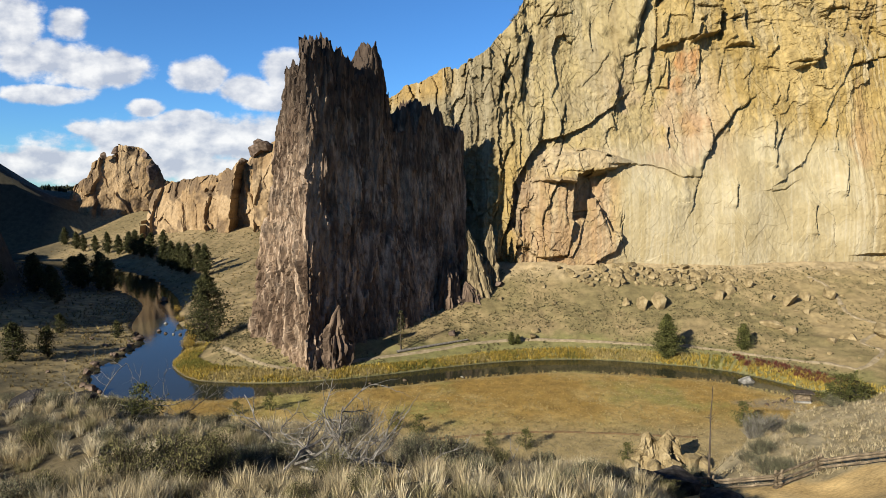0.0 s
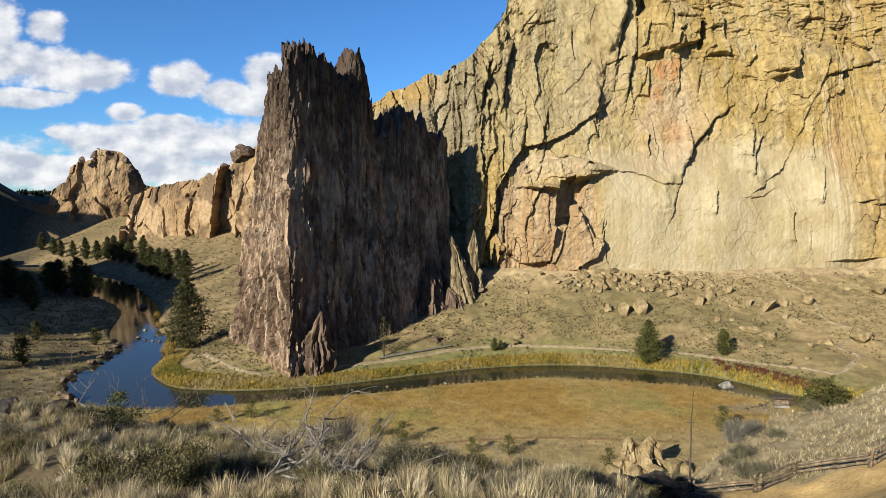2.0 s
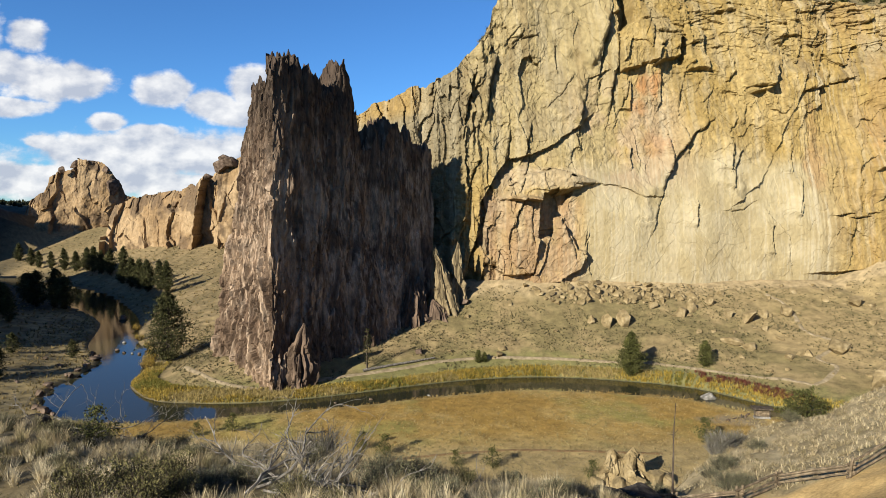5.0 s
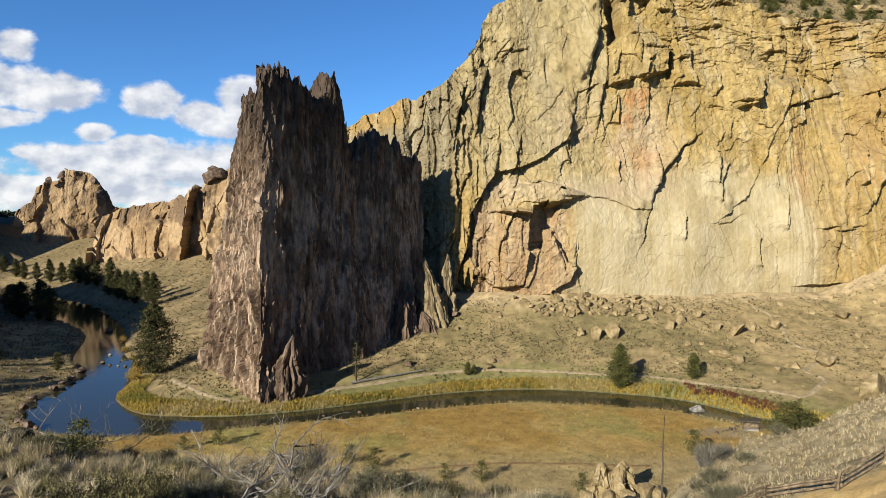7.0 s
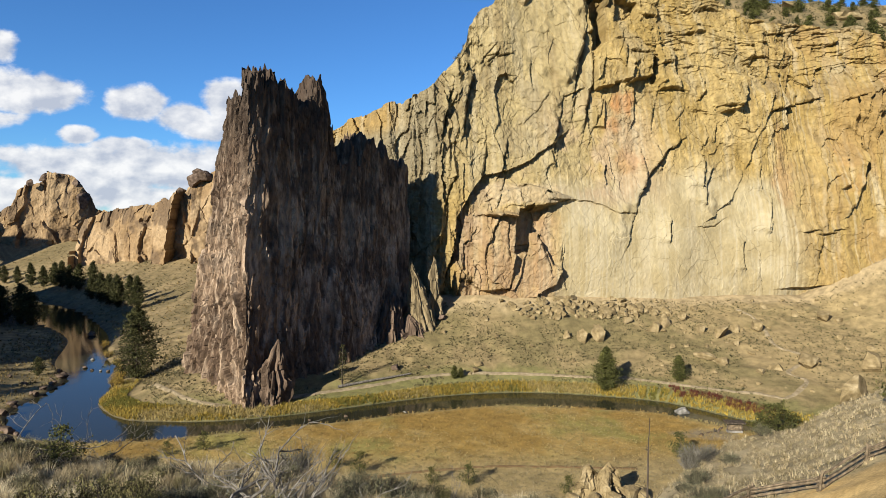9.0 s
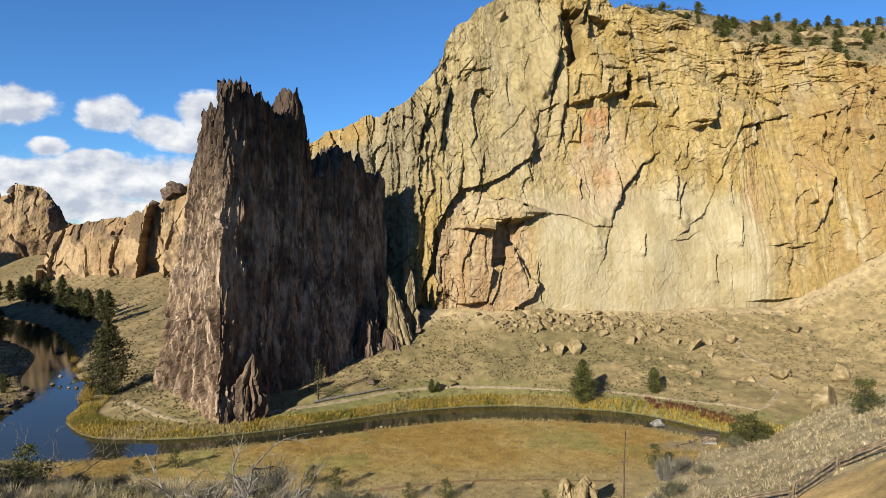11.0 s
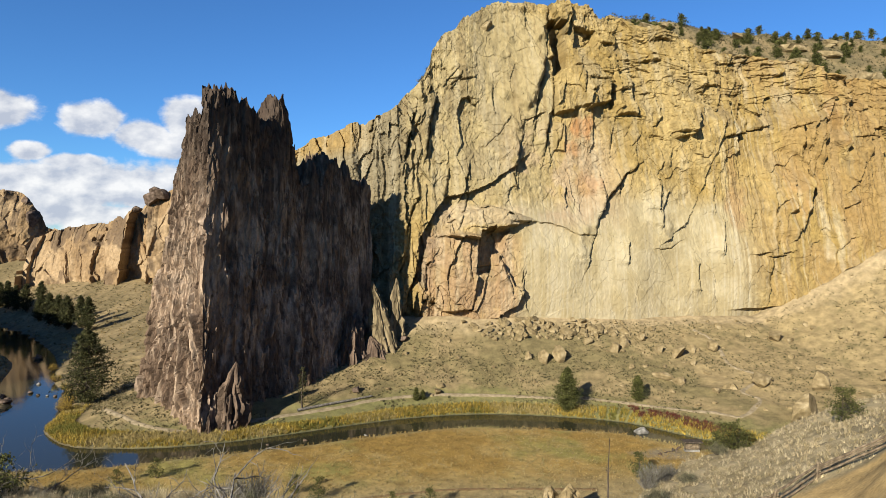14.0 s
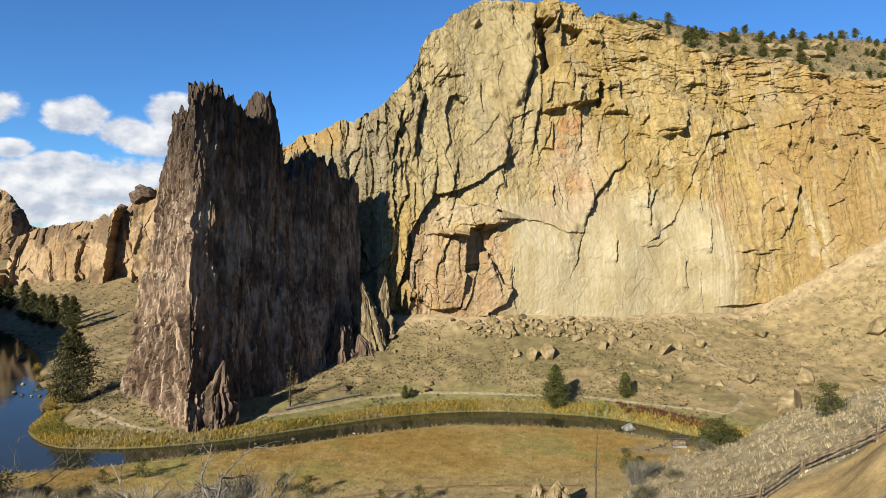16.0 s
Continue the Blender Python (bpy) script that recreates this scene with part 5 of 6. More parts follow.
col = palette([(0.26, 0.24, 0.055), (0.44, 0.32, 0.07), (0.60, 0.43, 0.085), (0.42, 0.33, 0.09), (0.56, 0.44, 0.18)], len(q), rng, t)
grass("reeds", on_ground(q[:, 0], q[:, 1]), 9, rng.uniform(0.45, 1.05, len(q)), 0.10, 0.40, col, 25, "yellow and green reeds lining the far bank", bend=0.4)
# red shrubs on the bank
x, y = rng.uniform(66, 83, 2200), rng.uniform(122, 142, 2200)
d, side = river_distance(x, y)
keep = (side > 0) & (d > 2.4) & (d < 6.8) & (fbm(x * 0.3, y * 0.3, 5.5, 2) > -0.35)
x, y = x[keep], y[keep]
grass("red_willow", on_ground(x, y), 14, rng.uniform(0.6, 1.2, len(x)), 0.08, 0.6, palette([(0.17, 0.05, 0.035), (0.22, 0.075, 0.05), (0.19, 0.10, 0.06)], len(x), rng), 26, "dark red leafless willow thicket on the bank", bend=0.3)
# scrub on the talus and downstream slopes
x, y = rng.uniform(-60, 175, 30000), rng.uniform(126, 186, 30000)
d, side = river_distance(x, y)
dens = fbm(x * 0.08, y * 0.08, 8.3, 3)
keep = (side > 0) & (d > 4) & (y < wall_y(x) - 3) & (dens > -0.25) & (rng.random(len(x)) < np.interp(x, [60, 120, 170], [1, 0.55, 0.5]))
x, y = x[keep], y[keep]
sz = 0.4 + rng.random(len(x)) ** 2 * 0.9
col = palette([(0.11, 0.105, 0.05), (0.16, 0.145, 0.07), (0.23, 0.195, 0.10), (0.42, 0.335, 0.18)], len(x), rng)
grass("talus_scrub", on_ground(x, y), 9, 0.55 * sz, 0.11, 0.50 * sz, col, 27, "low grey-green scrub and dry tufts on the talus", bend=0.9)
x, y = rng.uniform(-230, -40, 9000), rng.uniform(150, 420, 9000)
d, side = river_distance(x, y)
keep = (d > 1.0) & ((side > 0) | (d < 60)) & (x > -0.78 * y) & (x < -0.2 * y)
x, y = x[keep], y[keep]
sz = 0.6 + rng.random(len(x)) ** 2 * 1.2
col = palette([(0.17, 0.155, 0.08), (0.26, 0.21, 0.10), (0.34, 0.265, 0.14), (0.45, 0.34, 0.15)], len(x), rng)
grass("slope_scrub", on_ground(x, y), 9, 0.7 * sz, 0.20, 0.7 * sz, col, 28, "scattered scrub on the downstream slopes", bend=0.9)
# left bank grass, gold along the water
x, y = rng.uniform(-112, -58, 5000), rng.uniform(118, 250, 5000)
d, side = river_distance(x, y)
keep = (side < 0) & (d > 0.3) & (d < 22) & (rng.random(len(x)) < np.interp(d, [0, 4, 22], [1, 0.7, 0.35]))
x, y, d = x[keep], y[keep], d[keep]
grass("bank_grass", on_ground(x, y), 10, rng.uniform(0.4, 0.9, len(x)), 0.10, 0.4, palette([(0.38, 0.28, 0.11), (0.30, 0.24, 0.11), (0.22, 0.18, 0.09)], len(x), rng), 29, "straw-gold grass on the inner river bank")


def tubes(paths, radii, sides=5):
    """Tapered tubes along polylines: vertices and faces."""
    V, F, o = [], [], 0
    a = np.linspace(0, 2 * np.pi, sides, endpoint=False)
    for p, r in zip(paths, radii):
        p = np.asarray(p, float)
        t = np.gradient(p, axis=0)
        t /= np.linalg.norm(t, axis=1)[:, None] + 1e-9
        ref = np.where(np.abs(t[:, 2:3]) > 0.9, [[1.0, 0, 0]], [[0, 0, 1.0]])
        u = np.cross(t, ref)
        u /= np.linalg.norm(u, axis=1)[:, None] + 1e-9
        w = np.cross(t, u)
        ring = p[:, None] + (u[:, None] * np.cos(a)[None, :, None] + w[:, None] * np.sin(a)[None, :, None]) * np.asarray(r)[:, None, None]
        n = len(p)
        V.append(ring.reshape(-1, 3))
        i = np.arange(n * sides).reshape(n, sides)
        j = np.roll(i, -1, 1)
        F.append(np.stack([i[:-1].ravel(), j[:-1].ravel(), j[1:].ravel(), i[1:].ravel()], 1) + o)
        o += n * sides
    return np.vstack(V), np.vstack(F)


def leaves(C, size, rng, upright=0.3):
    """Small leaf sprays, one four-cornered piece each, round the centres C."""
    n = len(C)
    d = rng.normal(size=(n, 3))
    d[:, 2] += upright
    d /= np.linalg.norm(d, axis=1)[:, None]
    s = np.cross(d, rng.normal(size=(n, 3)))
    s /= np.linalg.norm(s, axis=1)[:, None] + 1e-9
    L = (size * rng.uniform(0.6, 1.3, n))[:, None]
    V = np.stack([C - d * L * 0.5, C + s * L * 0.32, C + d * L * 0.6, C - s * L * 0.32], 1)
    return V.reshape(-1, 3), np.arange(4 * n).reshape(n, 4)


def conifer(name, h, width, seed, mat, limbs=70, tufts=16, leaf=0.30, bare=0.12, cone=0.75, gap=0.25, label="", group="", category="tree"):
    """A tapered trunk with limbs and many leaf sprays along them, at the origin."""
    rng = np.random.default_rng(seed)
    z = np.linspace(0, h * 0.97, 9)
    trunk = np.stack([0.02 * h * np.cumsum(rng.normal(0, 0.25, 9)), 0.02 * h * np.cumsum(rng.normal(0, 0.25, 9)), z], 1)
    paths, radii, C = [trunk], [h * 0.024 * (1 - 0.9 * z / h)], []
    for i in range(limbs):
        f = bare + (0.98 - bare) * (i + rng.random()) / limbs
        if rng.random() < gap * 0.5:
            continue
        env = min(1.0, (f - bare * 0.4) / 0.25) * (1 - f) ** cone * 1.15 + 0.04
        L = width * 0.5 * env * rng.uniform(0.65, 1.2)
        az = i * 2.4 + rng.normal(0, 0.4)
        up = rng.uniform(-0.1, 0.45) + 0.35 * f
        root = np.array([np.interp(f * h, z, trunk[:, k]) for k in range(3)])
        t = np.linspace(0, 1, 5)[:, None]
        arm = root + t * L * np.array([math.cos(az), math.sin(az), up]) + t**2 * np.array([0, 0, -0.12 * L])
        paths.append(arm)
        radii.append(np.linspace(h * 0.006, h * 0.0012, 5))
        k = rng.uniform(0.15, 1.05, tufts) ** 0.8
        c = root + k[:, None] * L * np.array([math.cos(az), math.sin(az), up]) + (k**2)[:, None] * np.array([0, 0, -0.12 * L])
        C.append(c + rng.normal(0, 0.16 * L + 0.10, (tufts, 3)) * np.array([1, 1, 0.6]))
    V, F = tubes(paths, radii, 4)
    root = new(name)
    part("trunk", slab("trunk", V, F, M_bark), root)
    C = np.vstack(C)
    # each tuft is a little clump of sprays
    C = np.repeat(C, 3, 0) + rng.normal(0, leaf * 0.55, (len(C) * 3, 3))
    V, F = leaves(C, leaf * 1.12, rng)
    part("crown", slab("crown", V, F, mat), root)
    return tagged(root, label, category, group)


def place(src, spots, rng, first=True):
    """Copies of a plant on the ground; the first spot takes the plant itself. Spots: x, y, scale."""
    for j, (x, y, s) in enumerate(spots):
        m = Matrix.LocRotScale((x, y, float(height(np.array([x]), np.array([y]))[0]) - 0.1), Euler((0, 0, rng.uniform(0, 6.28))), None)
        if j == 0 and first:
            src.matrix_basis = m @ Matrix.Scale(s, 4)
        else:
            ob = copy_thing(src, m)
            ob.scale = (s, s, s * rng.uniform(0.92, 1.1))


jun = conifer("juniper_tree", 10.0, 7.4, 5, M_juniper, 170, 22, 0.30, 0.02, 0.95, 0.08, "dense green juniper tree on the river bank", "junipers on the far bank")
place(jun, [(51.4, 142.6, 1.0)], rng)
jun2 = conifer("juniper_tree", 6.0, 4.6, 6, M_juniper, 100, 16, 0.26, 0.02, 0.95, 0.15, "small grey-green juniper tree on the slope", "junipers on the far bank")
place(jun2, [(69.3, 143.0, 1.0), (16.6, 150.2, 0.55), (18.2, 150.6, 0.42)], rng)
thin = conifer("young_pine", 9.5, 4.2, 17, M_pine, 46, 8, 0.20, 0.10, 0.7, 0.5, "thin see-through young pine above the fallen log")
place(thin, [(-9.7, 144.0, 1.0)], rng)
pine = conifer("pine_tree", 17.5, 13.5, 8, M_pine, 170, 30, 0.36, 0.05, 0.75, 0.3, "tall irregular pine tree beside the river bend", "pines by the bend")
place(pine, [(-60.5, 158.6, 1.0)], rng)
pine2 = conifer("pine_tree", 12.0, 6.2, 9, M_pine, 70, 18, 0.50, 0.08, 0.7, 0.3, "dark green pine tree on the far river bank", "pines along the river")
place(pine2, [(-206, 361, 0.8), (-197, 357, 0.75), (-186, 349, 0.95), (-176, 342, 0.9), (-168, 337, 1.05), (-161, 330, 1.1), (-155, 325, 0.95), (-148, 319, 1.1), (-140, 316, 1.0), (-124, 287, 1.05), (-117, 279, 1.1), (-110, 270, 1.15), (-103, 265, 0.95), (-97, 256, 1.0), (-133, 298, 0.8), (-214, 368, 0.9), (-228, 380, 0.9)], rng)
pine3 = conifer("pine_tree", 11.0, 8.0, 10, M_pine, 64, 18, 0.45, 0.06, 0.7, 0.35, "shaded pine tree on the inner river bank", "pines on the shaded bank")
place(pine3, [(-137.5, 211, 1.0), (-133, 212, 0.9), (-139, 241, 1.25), (-133, 243, 1.3), (-127.5, 239, 1.15), (-146, 250, 1.1), (-155, 262, 1.0), (-140, 196, 0.8), (-121, 196, 0.6), (-93.5, 135, 0.75), (-90, 141, 0.6), (-97, 140, 0.65), (-99, 161, 0.5), (-85.5, 163, 0.45), (-128, 205, 0.8), (-150, 230, 1.0), (-160, 245, 1.0)], rng)
jun3 = conifer("juniper_bush", 3.4, 3.6, 12, M_juniper, 46, 13, 0.17, 0.02, 0.45, 0.5, "low green juniper bush in dry grass", "juniper bushes", "bush")
place(jun3, [(-16.9, 34.4, 0.62), (-30.6, 109.0, 0.9), (-3.9, 97.0, 0.9), (-7.7, 99.5, 0.8), (12.4, 91.5, 0.8), (7.0, 92.5, 0.65), (49.5, 101, 1.2), (71.5, 111, 1.6), (74.5, 112.5, 1.95), (77.5, 113, 1.4), (69.6, 110.5, 1.2), (94, 112, 1.7), (97, 113, 1.3), (26.1, 86.3, 0.8), (-36, 107, 0.7), (47.5, 54.6, 0.9), (49.5, 56.0, 0.7)], rng)
# scrub on the plateau and far-off woods
x, y = rng.uniform(-20, 235, 9000), rng.uniform(196, 275, 9000)
keep = y - wall_y(x) > np.interp(x, [-20, 20, 60], [18, 24, 32])
x, y = x[keep], y[keep]
sz = 0.5 + rng.random(len(x)) ** 2 * 1.4
grass("plateau_scrub", on_ground(x, y), 9, 0.7 * sz, 0.20, 0.7 * sz, palette([(0.10, 0.10, 0.05), (0.16, 0.145, 0.07), (0.28, 0.23, 0.12)], len(x), rng), 33, "dark scrub covering the plateau above the cliff", bend=0.9)
x, y = rng.uniform(-1500, -150, 2600), rng.uniform(470, 1500, 2600)
grass("distant_woods", on_ground(x, y), 14, rng.uniform(3, 7, len(x)), 2.2, 2.6, palette([(0.035, 0.045, 0.025), (0.055, 0.06, 0.03)], len(x), rng), 34, "dark far-off juniper woods on the plain", bend=0.2)
# shrubs on the plateau above the cliff
spots = []
while len(spots) < 150:
    x, y = rng.uniform(85, 235), rng.uniform(206, 262)
    if y - wall_y(np.array(x)) > 28:
        spots.append((x, y, rng.uniform(0.5, 1.35)))
for x, y, s in ((4, 226, 1.0), (0, 229, 0.8), (-6, 232, 0.9), (10, 221, 0.7), (-14, 236, 0.6), (84, 216, 1.0), (88, 214, 0.8), (62, 212, 0.7)):
    spots.append((x, y, s))
jun4 = conifer("plateau_juniper", 3.6, 3.4, 14, M_juniper, 44, 10, 0.34, 0.02, 0.5, 0.25, "dark juniper shrub on the plateau above the cliff", "shrubs on the plateau", "bush")
place(jun4, spots, rng)


def shrub(name, h, width, seed, mat, stems=34, leafn=18, leaf=0.07, label="", group="", stem_mat=None):
    """A many-stemmed shrub: thin forked stems with small leaf sprays towards their tips."""
    rng = np.random.default_rng(seed)
    paths, radii, C = [], [], []
    for i in range(stems):
        az, out = rng.uniform(0, 6.28), width * 0.5 * math.sqrt(rng.random())
        hh = h * (1 - 0.45 * (out / (width * 0.5)) ** 2) * rng.uniform(0.75, 1.1)
        t = np.linspace(0, 1, 5)[:, None]
        tip = np.array([math.cos(az) * out, math.sin(az) * out, hh])
        p = t**np.array([0.8, 0.8, 1.1]) * tip + rng.normal(0, 0.03 * h, (5, 3)) * t
        paths.append(p)
        radii.append(np.linspace(0.018, 0.005, 5) * h)
        for _ in range(2):
            q = p[2] + np.linspace(0, 1, 3)[:, None] * (tip * 0.35 + rng.normal(0, 0.16 * h, 3))
            paths.append(q)
            radii.append(np.linspace(0.009, 0.004, 3) * h)
        if leafn:
            k = rng.uniform(0.45, 1.08, leafn)
            C.append(k[:, None] * tip + rng.normal(0, 0.085 * h, (leafn, 3)))
    V, F = tubes(paths, radii, 3)
    root = new(name)
    part("branchwork", slab("branchwork", V, F, stem_mat or M_bark), root)
    if leafn:
        V, F = leaves(np.vstack(C), leaf, rng, 0.8)
        part("foliage", slab("foliage", V, F, mat), root)
    return tagged(root, label, "shrub", group)


SAGE = [shrub("sagebrush", 0.95, 1.6, 31 + i, M_sage, 58, 52, 0.052, "grey-green sagebrush on the grassy hillside", "sagebrush on the hillside") for i in range(3)]
OLIVE = [shrub("rabbitbrush", 1.0, 1.5, 41 + i, M_olive, 62, 50, 0.050, "olive-yellow rabbitbrush among dry grass", "rabbitbrush on the hillside") for i in range(2)]
sage_spots = [(0.1, 24.2, 1.35), (-1.3, 24.8, 1.1), (1.4, 22.8, 0.9), (-22.5, 35.8, 1.1), (-10.5, 31.2, 1.0), (4.6, 27.8, 0.9), (5.8, 24.4, 0.8), (-20.1, 30.1, 1.0), (-27, 38, 1.0), (-16, 38, 0.9), (-5, 34, 1.0), (2.5, 31, 1.1), (8, 29, 0.8), (20.2, 38, 1.3), (24, 46, 1.3), (30, 52, 1.2), (21.5, 43, 1.0), (38, 60, 1.2)]
x, y = scatter(44, -44, 30, 13, 46)
sage_spots += [(a, b, s) for a, b, s in zip(x, y, rng.uniform(0.5, 1.2, 44)) if near_path(np.array(a), np.array(b)) < -0.8]
for i in range(3):
    place(SAGE[i], sage_spots[i::3], rng)
olive_spots = [(-10.4, 23.6, 1.7), (-9.0, 21.4, 1.4), (-11.6, 22.2, 1.4), (-9.2, 24.4, 1.3), (-8.6, 22.6, 1.3), (-14.2, 21.5, 0.9), (12, 27, 0.8)]
x, y = scatter(14, -44, 24, 14, 42)
olive_spots += [(a, b, s) for a, b, s in zip(x, y, rng.uniform(0.5, 1.1, 14)) if near_path(np.array(a), np.array(b)) < -0.8]
for i in range(2):
    place(OLIVE[i], olive_spots[i::2], rng)
grey = shrub("bare_shrub", 3.4, 4.6, 51, M_sage, 70, 26, 0.09, "grey half-leafless shrub on the slope's edge", "grey shrubs", M_dead)
place(grey, [(-5.2, 37.0, 0.66), (-6.4, 37.3, 0.5), (27.9, 54.4, 0.62), (29.3, 55.5, 0.5), (26.8, 53.0, 0.45), (31.0, 57.0, 0.4)], rng)

M_gold = material("golden_willow_leaves", 0.6, colours=[(0.42, 0.26, 0.05), (0.62, 0.42, 0.08), (0.80, 0.60, 0.16)], bump=0, contrast=0.3, island=0.25, translucent=0.25)
gold = shrub("yellow_willow", 2.6, 3.0, 61, M_gold, 44, 30, 0.17, "golden autumn willow shrub at the water's edge", "golden willows by the bend")
place(gold, [(-64.6, 156.0, 1.0), (-65.4, 160.0, 1.15), (-66.0, 164.0, 1.1), (-68.0, 169.0, 0.9), (-72.0, 176.0, 0.8), (-62.0, 152.5, 0.8), (-78.5, 186.0, 0.9), (-86.0, 202.0, 0.9)], rng)


# ---------- dead wood ----------
def dead_branch(name, seed, length, radius, x, y, heading, label, group="", forks=3, rise=0.25, lift=0.3, category="dead branch"):
    """A weathered fallen limb that forks and twists."""
    rng = np.random.default_rng(seed)
    paths, radii = [], []

    def grow(p, d, L, r, depth):
        n = 9
        pts = [p]
        for _ in range(n - 1):
            d = d + rng.normal(0, 0.20, 3)
            d /= np.linalg.norm(d)
            pts.append(pts[-1] + d * L / (n - 1))
        pts = np.array(pts)
        paths.append(pts)
        radii.append(np.linspace(r, r * (0.35 if depth else 0.2), n) * 0.95)
        if depth:
            for _ in range(forks + depth):
                k = rng.integers(2, n)
                nd = d + rng.normal(0, 0.6, 3) + np.array([0, 0, 0.15])
                grow(pts[k], nd / np.linalg.norm(nd), L * rng.uniform(0.35, 0.65), r * 0.5, depth - 1)
    z = float(height(np.array([x]), np.array([y]))[0])
    grow(np.array([0, 0, lift]), np.array([math.cos(heading), math.sin(heading), rise]), length, radius, 2)
    V, F = tubes(paths, radii, 5)
    lo = height(V[:, 0] + x, V[:, 1] + y) - z
    V[:, 2] = np.maximum(V[:, 2], lo - 0.03)
    ob = slab(name, V, F, M_dead)
    ob.location = (x, y, z)
    return tagged(ob, label, category, group)


for sd, L, r, x, y, hd, rise, lf in ((31, 3.6, 0.08, -5.6, 22.9, 0.25, 0.12, 0.3), (32, 3.4, 0.075, -2.6, 23.2, 3.0, 0.16, 0.3), (33, 3.0, 0.07, -4.6, 23.4, 5.6, 0.10, 0.4), (34, 2.8, 0.07, -3.4, 21.6, 2.0, 0.2, 0.2), (35, 3.2, 0.08, -5.8, 21.8, 0.8, 0.2, 0.2), (21, 4.2, 0.09, -6.0, 20.8, 0.5, 0.22, 0.1), (22, 3.8, 0.08, -1.6, 22.0, 2.9, 0.22, 0.1), (23, 3.4, 0.07, -4.6, 21.6, 1.3, 0.35, 0.1), (24, 3.0, 0.06, -3.0, 21.2, 0.1, 0.12, 0.3), (25, 3.2, 0.06, -5.2, 22.4, 5.9, 0.1, 0.3), (1, 3.2, 0.055, -6.2, 22.6, 0.6, 0.28, 0.1), (2, 3.0, 0.06, -4.4, 23.4, 2.4, 0.30, 0.2), (3, 2.8, 0.05, -2.8, 23.0, 0.2, 0.15, 0.3), (4, 3.4, 0.06, -7.4, 27.6, 2.2, 0.6, 0.1),
                                     (5, 2.4, 0.04, -3.6, 24.2, 1.0, 0.5, 0.2), (6, 2.8, 0.03, 1.2, 22.4, 0.4, 0.35, 0.1), (7, 2.2, 0.04, -7.0, 24.5, 4.2, 0.1, 0.2), (15, 2.6, 0.045, -5.0, 24.4, 0.0, 0.2, 0.1), (16, 2.4, 0.04, -3.2, 22.0, 1.6, 0.2, 0.1)):
    dead_branch("dead_branch", sd, L, r, x, y, hd, "bleached grey dead branches fallen in the grass", "fallen dead branches", rise=0.5 * rise, lift=lf)
for sd, L, r, x, y, hd, rise in ((8, 4.6, 0.055, -20.5, 37.0, 0.0, 0.15), (9, 4.0, 0.045, -18.0, 36.5, 0.5, 0.2), (10, 3.0, 0.035, -20.0, 36.0, 1.2, 0.9), (11, 3.2, 0.04, -15.8, 36.0, 0.2, 0.25), (12, 2.6, 0.03, -22.0, 37.0, 2.8, 0.4)):
    dead_branch("dead_branch", sd, L, r, x, y, hd, "pale bare branches over the edge of the slope", "bare branches on the left", rise=rise, lift=0.5)


def snag(x, y, h, seed):
    rng = np.random.default_rng(seed)
    root = new("dead_tree")
    z = np.linspace(0, h, 14)
    p = np.stack([0.05 * np.cumsum(rng.normal(0, 0.3, 14)), 0.05 * np.cumsum(rng.normal(0, 0.3, 14)), z], 1)
    V, F = tubes([p], [np.linspace(0.085, 0.02, 14)], 7)
    part("trunk", slab("trunk", V, F, M_bark), root)
    for i in range(13):
        k = rng.uniform(0.08, 0.75)
        b = np.array([np.interp(k * h, z, p[:, j]) for j in range(3)])
        az, L = rng.uniform(0, 6.28), rng.uniform(0.25, 1.0) * (1.3 if k < 0.4 else 0.5)
        q = b + np.linspace(0, 1, 6)[:, None] * L * np.array([math.cos(az), math.sin(az), rng.uniform(0.1, 0.8)]) + np.cumsum(rng.normal(0, 0.03, (6, 3)), 0)
        V, F = tubes([q], [np.linspace(0.022, 0.006, 6)], 5)
        part("twig", slab("twig", V, F, M_bark), root)
    root.location = (x, y, float(height(np.array([x]), np.array([y]))[0]) - 0.1)
    return tagged(root, "tall thin dead tree trunk with broken twigs", "dead tree")


snag(16.6, 38.0, 6.8, 4)
log = tubes([np.stack([np.linspace(0, 18.5, 14), 0.15 * np.sin(np.linspace(0, 5, 14)), np.zeros(14)], 1)], [np.linspace(0.34, 0.20, 14)], 8)
lg = slab("fallen_log", *log, M_dead)
lz = height(np.array([-10.6, 6.1]), np.array([142.9, 151.0])) + 0.35
lg.matrix_basis = Matrix.LocRotScale((-10.6, 142.9, float(lz[0])), Euler((0, -math.atan2(float(lz[1] - lz[0]), 18.5), math.atan2(8.1, 16.7))), None)
tagged(lg, "long pale fallen log beside the river trail", "log")

# near rocks
for x, y, w, d, h, sd in ((13.3, 34.6, 4.4, 2.6, 1.7, 5), (15.6, 33.8, 3.8, 2.6, 1.4, 6), (10.9, 33.4, 1.6, 1.2, 1.0, 9), (13.2, 31.2, 2.4, 1.6, 0.9, 8), (-24.8, 36.6, 3.2, 2.0, 1.3, 14), (-22.2, 38.2, 2.4, 1.8, 1.2, 15), (5.2, 29.8, 1.1, 0.9, 0.8, 16), (7.4, 30.4, 1.0, 0.8, 0.7, 17)):
    rock_at("dark_rock", x, y, (w, d, h), M_black, sd, 3, "dark lichen-crusted basalt rock in dry grass", "dark rocks on the hillside")
outcrop = spike("rock_outcrop", 30.2, 85.0, 4.6, 4.2, M_rock, (0.0, 0.3), 21.3, None, sharp=0.32, squash=0.42, turn=0.1)
co = np.empty(len(outcrop.data.vertices) * 3)
outcrop.data.vertices.foreach_get("co", co)
co = co.reshape(-1, 3)
low = co[:, 2].min()
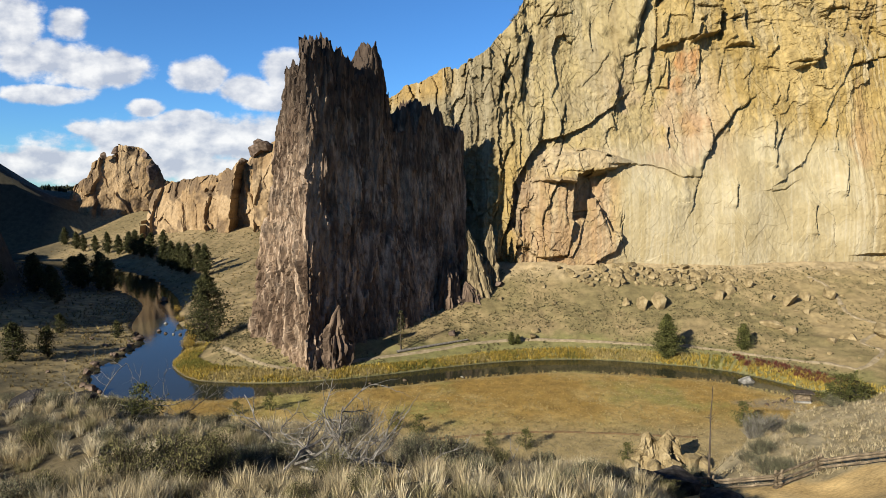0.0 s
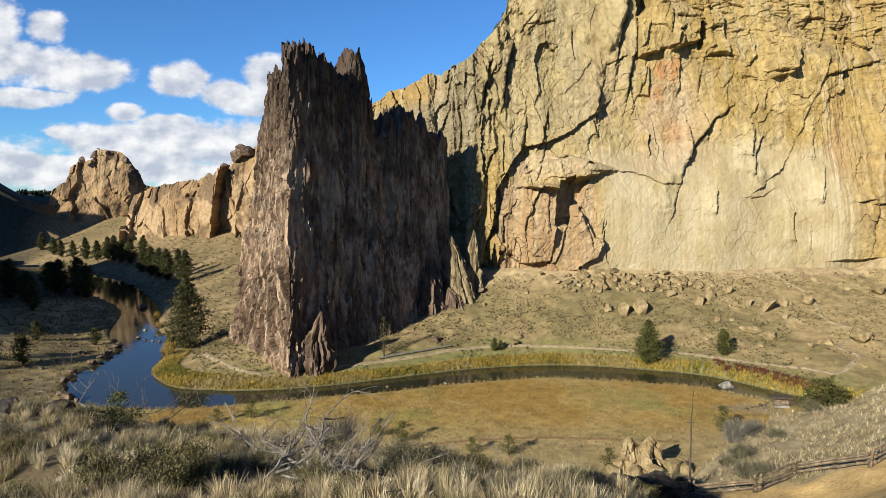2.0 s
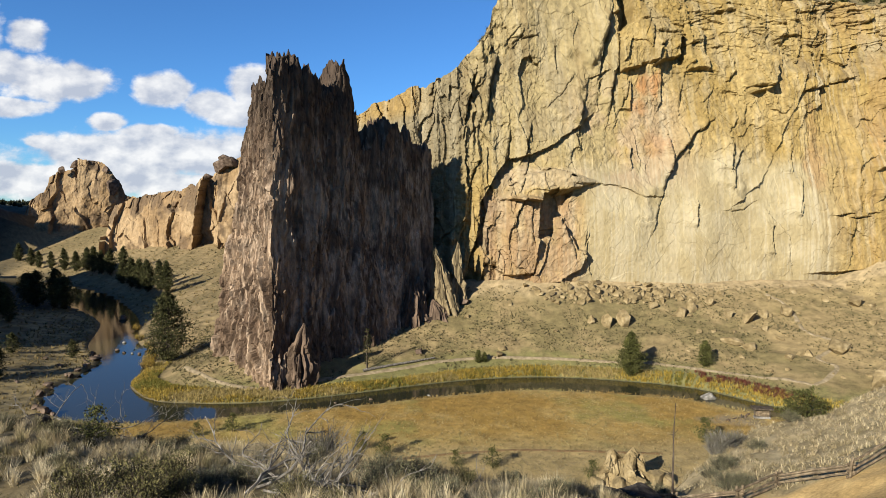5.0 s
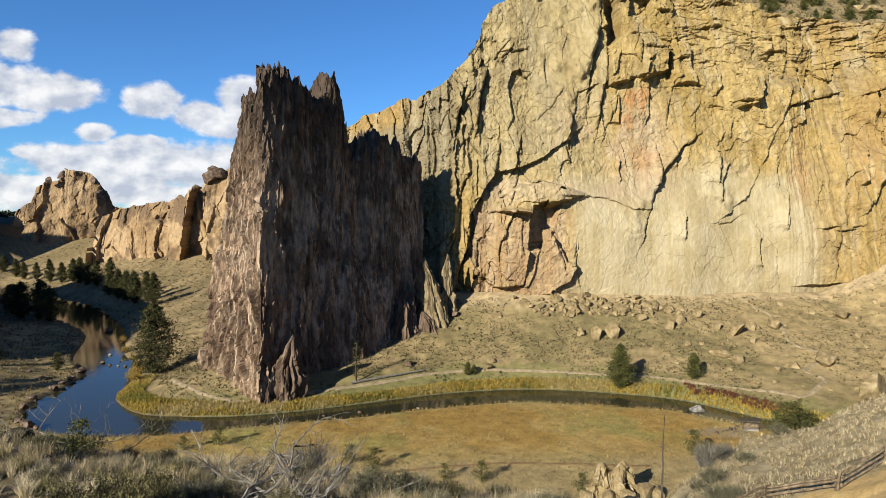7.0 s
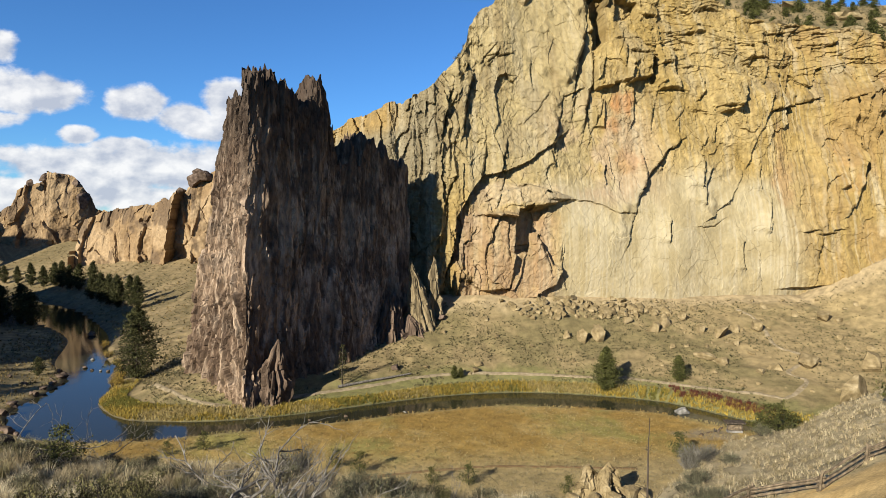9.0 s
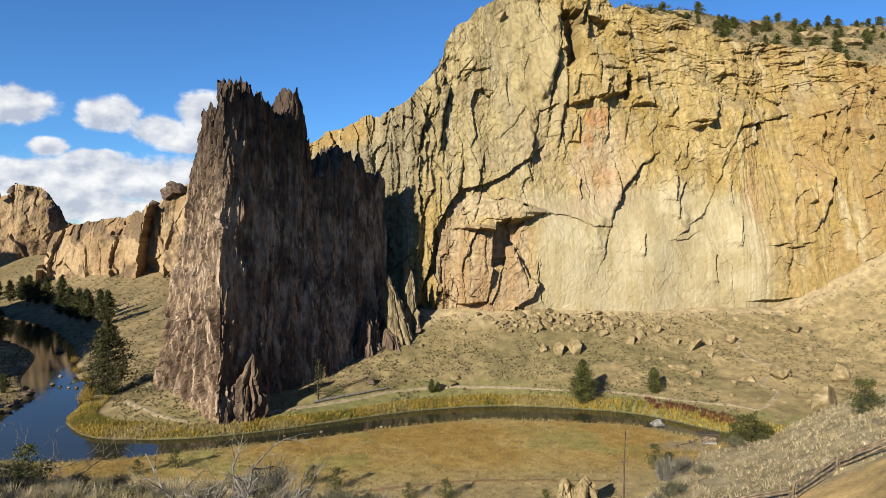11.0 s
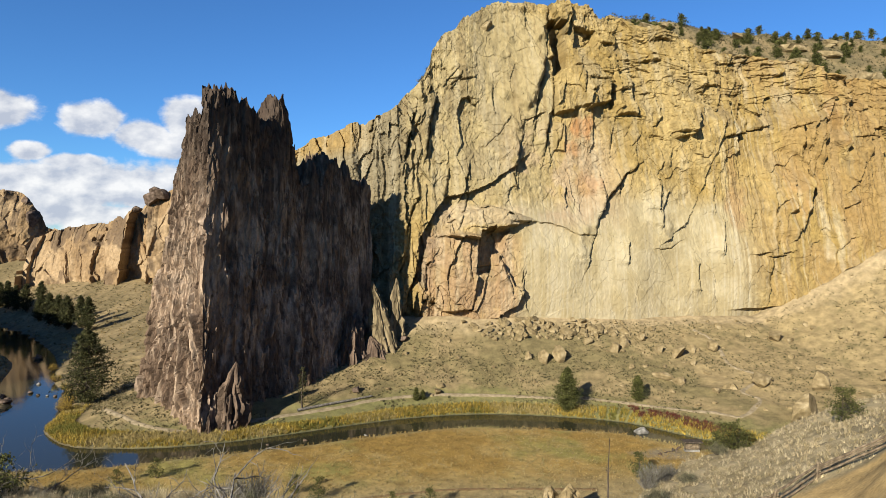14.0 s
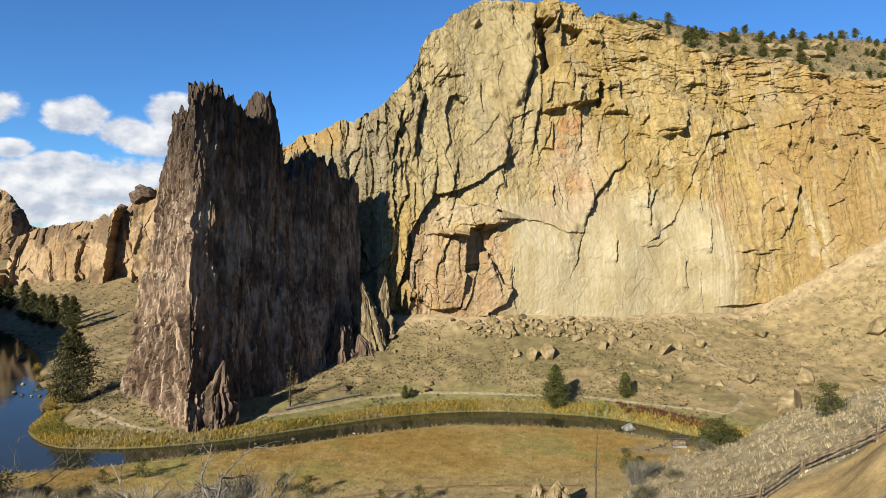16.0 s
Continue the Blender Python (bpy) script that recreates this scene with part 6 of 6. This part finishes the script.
crest = np.interp(co[:, 0] - 0.25 * (co[:, 2] - low - 4), [25.5, 26.6, 28.2, 28.9, 29.3, 30.2, 31.4, 32.0, 32.7, 33.6, 35.4], [0.45, 0.72, 1.0, 0.95, 0.62, 0.84, 0.98, 0.82, 0.92, 0.66, 0.40])
co[:, 2] = low + (co[:, 2] - low) * (crest + 0.14 * fbm(co[:, 0] * 1.1, co[:, 1] * 1.1, 2.2, 3))
co[:, :2] += 0.3 * np.stack([fbm(co[:, 2] * 0.9, co[:, 0] * 0.7, 4.1, 3), blocky(fbm(co[:, 0] * 0.8, co[:, 2] * 0.4, 5.5, 3), 3, 0.1) * 3], 1)
outcrop.data.vertices.foreach_set("co", co.ravel())
tagged(outcrop, "pale tan split rock outcrop with jagged pinnacles", "rock")
for i, (x, y, h, r) in enumerate(((26.2, 84.4, 1.6, 1.3), (28.8, 83.2, 2.0, 1.5), (31.4, 83.4, 2.2, 1.6), (34.4, 84.4, 2.4, 1.6), (36.0, 85.0, 1.8, 1.5))):
    ob = rock_at("ledge", x, y, (2.2 * r, 1.6 * r, h * 1.4), M_rock, 822 + i, 3)
    ob.parent = outcrop



# ---------- rail fence, shelter, low walls ----------
def rail_mesh(L, r, seed):
    rng = np.random.default_rng(seed)
    t = np.linspace(-0.5, 0.5, 8)
    p = np.stack([t * L, rng.normal(0, 0.012, 8), rng.normal(0, 0.012, 8)], 1)
    V, F = tubes([p], [r * rng.uniform(0.85, 1.1, 8)], 6)
    me = slab("rail", V, F, M_rail)
    data = me.data
    bpy.data.objects.remove(me)
    return data


def rail_fence():
    root = new("rail_fence")
    pts = []
    for i, (x, y) in enumerate(spline(FENCE_LINE, 1)):
        k = np.gradient(FENCE_LINE, axis=0)[min(i, len(FENCE_LINE) - 1)]
        n = np.array([-k[1], k[0]]) / np.hypot(*k)
        pts.append(np.array([x, y]) + n * (1.25 if i % 2 else -1.25))
    zs = height(np.array(pts)[:, 0], np.array(pts)[:, 1])
    meshes = [rail_mesh(3.6, 0.075, 60 + i) for i in range(4)]
    post = tubes([np.array([(0, 0, -0.3), (0.02, 0, 0.5), (0, 0.02, 1.08)])], [np.array([0.085, 0.08, 0.07])], 7)
    pm = slab("post", *post, M_rail)
    pdata = pm.data
    bpy.data.objects.remove(pm)
    j = 0
    for (a, za), (b, zb) in zip(zip(pts, zs), list(zip(pts, zs))[1:]):
        ex, ey = b - a
        L = math.hypot(ex, ey)
        for k in range(3):
            j += 1
            lift = 0.16 + 0.30 * k + (0.12 if j // 3 % 2 else 0)
            ob = new("rail", meshes[(j * 7) % 4])
            ob.parent = root
            ob.matrix_basis = Matrix.LocRotScale(((a[0] + b[0]) / 2, (a[1] + b[1]) / 2, (za + zb) / 2 + lift), Euler((0.3 * j, -math.atan2(zb - za, L), math.atan2(ey, ex))), (L * 1.22 / 3.6, 1, 1))
    for i, (a, za) in enumerate(zip(pts, zs)):
        for s in (-0.14, 0.14):
            ob = new("post", pdata)
            ob.parent = root
            ob.location = (a[0] + s, a[1] + s * 0.6, za)
            ob.rotation_euler = (s * 0.35, -s * 0.4, i)
    return tagged(root, "weathered zigzag split-rail fence along the sandy path", "fence")


rail_fence()


def box(w, d, h, bevel=0.03):
    bm = bmesh.new()
    bmesh.ops.create_cube(bm, size=1.0)
    bmesh.ops.scale(bm, vec=(w, d, h), verts=bm.verts)
    bmesh.ops.bevel(bm, geom=bm.edges[:], offset=bevel, segments=1, affect="EDGES")
    me = bpy.data.meshes.new("box")
    bm.to_mesh(me)
    bm.free()
    return me


def shelter(x, y):
    root = new("trail_shelter")
    for nm, size, at, mat in (("roof", (3.6, 2.0, 0.28), (0, 0, 2.0), M_bark), ("panel", (2.4, 0.25, 1.1), (0.1, 0, 0.95), M_rail), ("post", (0.18, 0.18, 2.0), (-1.3, 0, 1.0), M_bark), ("post", (0.18, 0.18, 2.0), (1.4, 0, 1.0), M_bark), ("base", (2.8, 1.0, 0.4), (0, 0, 0.2), M_grey)):
        me = box(*size)
        me.materials.append(mat)
        ob = new(nm, me)
        ob.parent = root
        ob.location = at
    root.location = (x, y, float(height(np.array([x]), np.array([y]))[0]) - 0.05)
    root.rotation_euler = (0, 0, -0.2)
    return tagged(root, "small roofed wooden sign shelter at the river access", "shelter")


shelter(66.1, 113.2)
for x, y, w, h, a in ((58.7, 111.5, 1.8, 0.8, 0.5), (61.0, 113.0, 3.0, 0.35, 0.3), (62.3, 113.4, 0.5, 1.3, 0.0), (64.6, 115.2, 1.6, 0.6, 0.7), (63.2, 113.6, 0.5, 0.8, 0.2)):
    rock_at("kerb_stone", x, y, (w, 0.6, h), M_brown if h < 1 else M_bark, int(x * 10), 2, "dark low stone edging of the river access", "edging by the river access", turn=a)
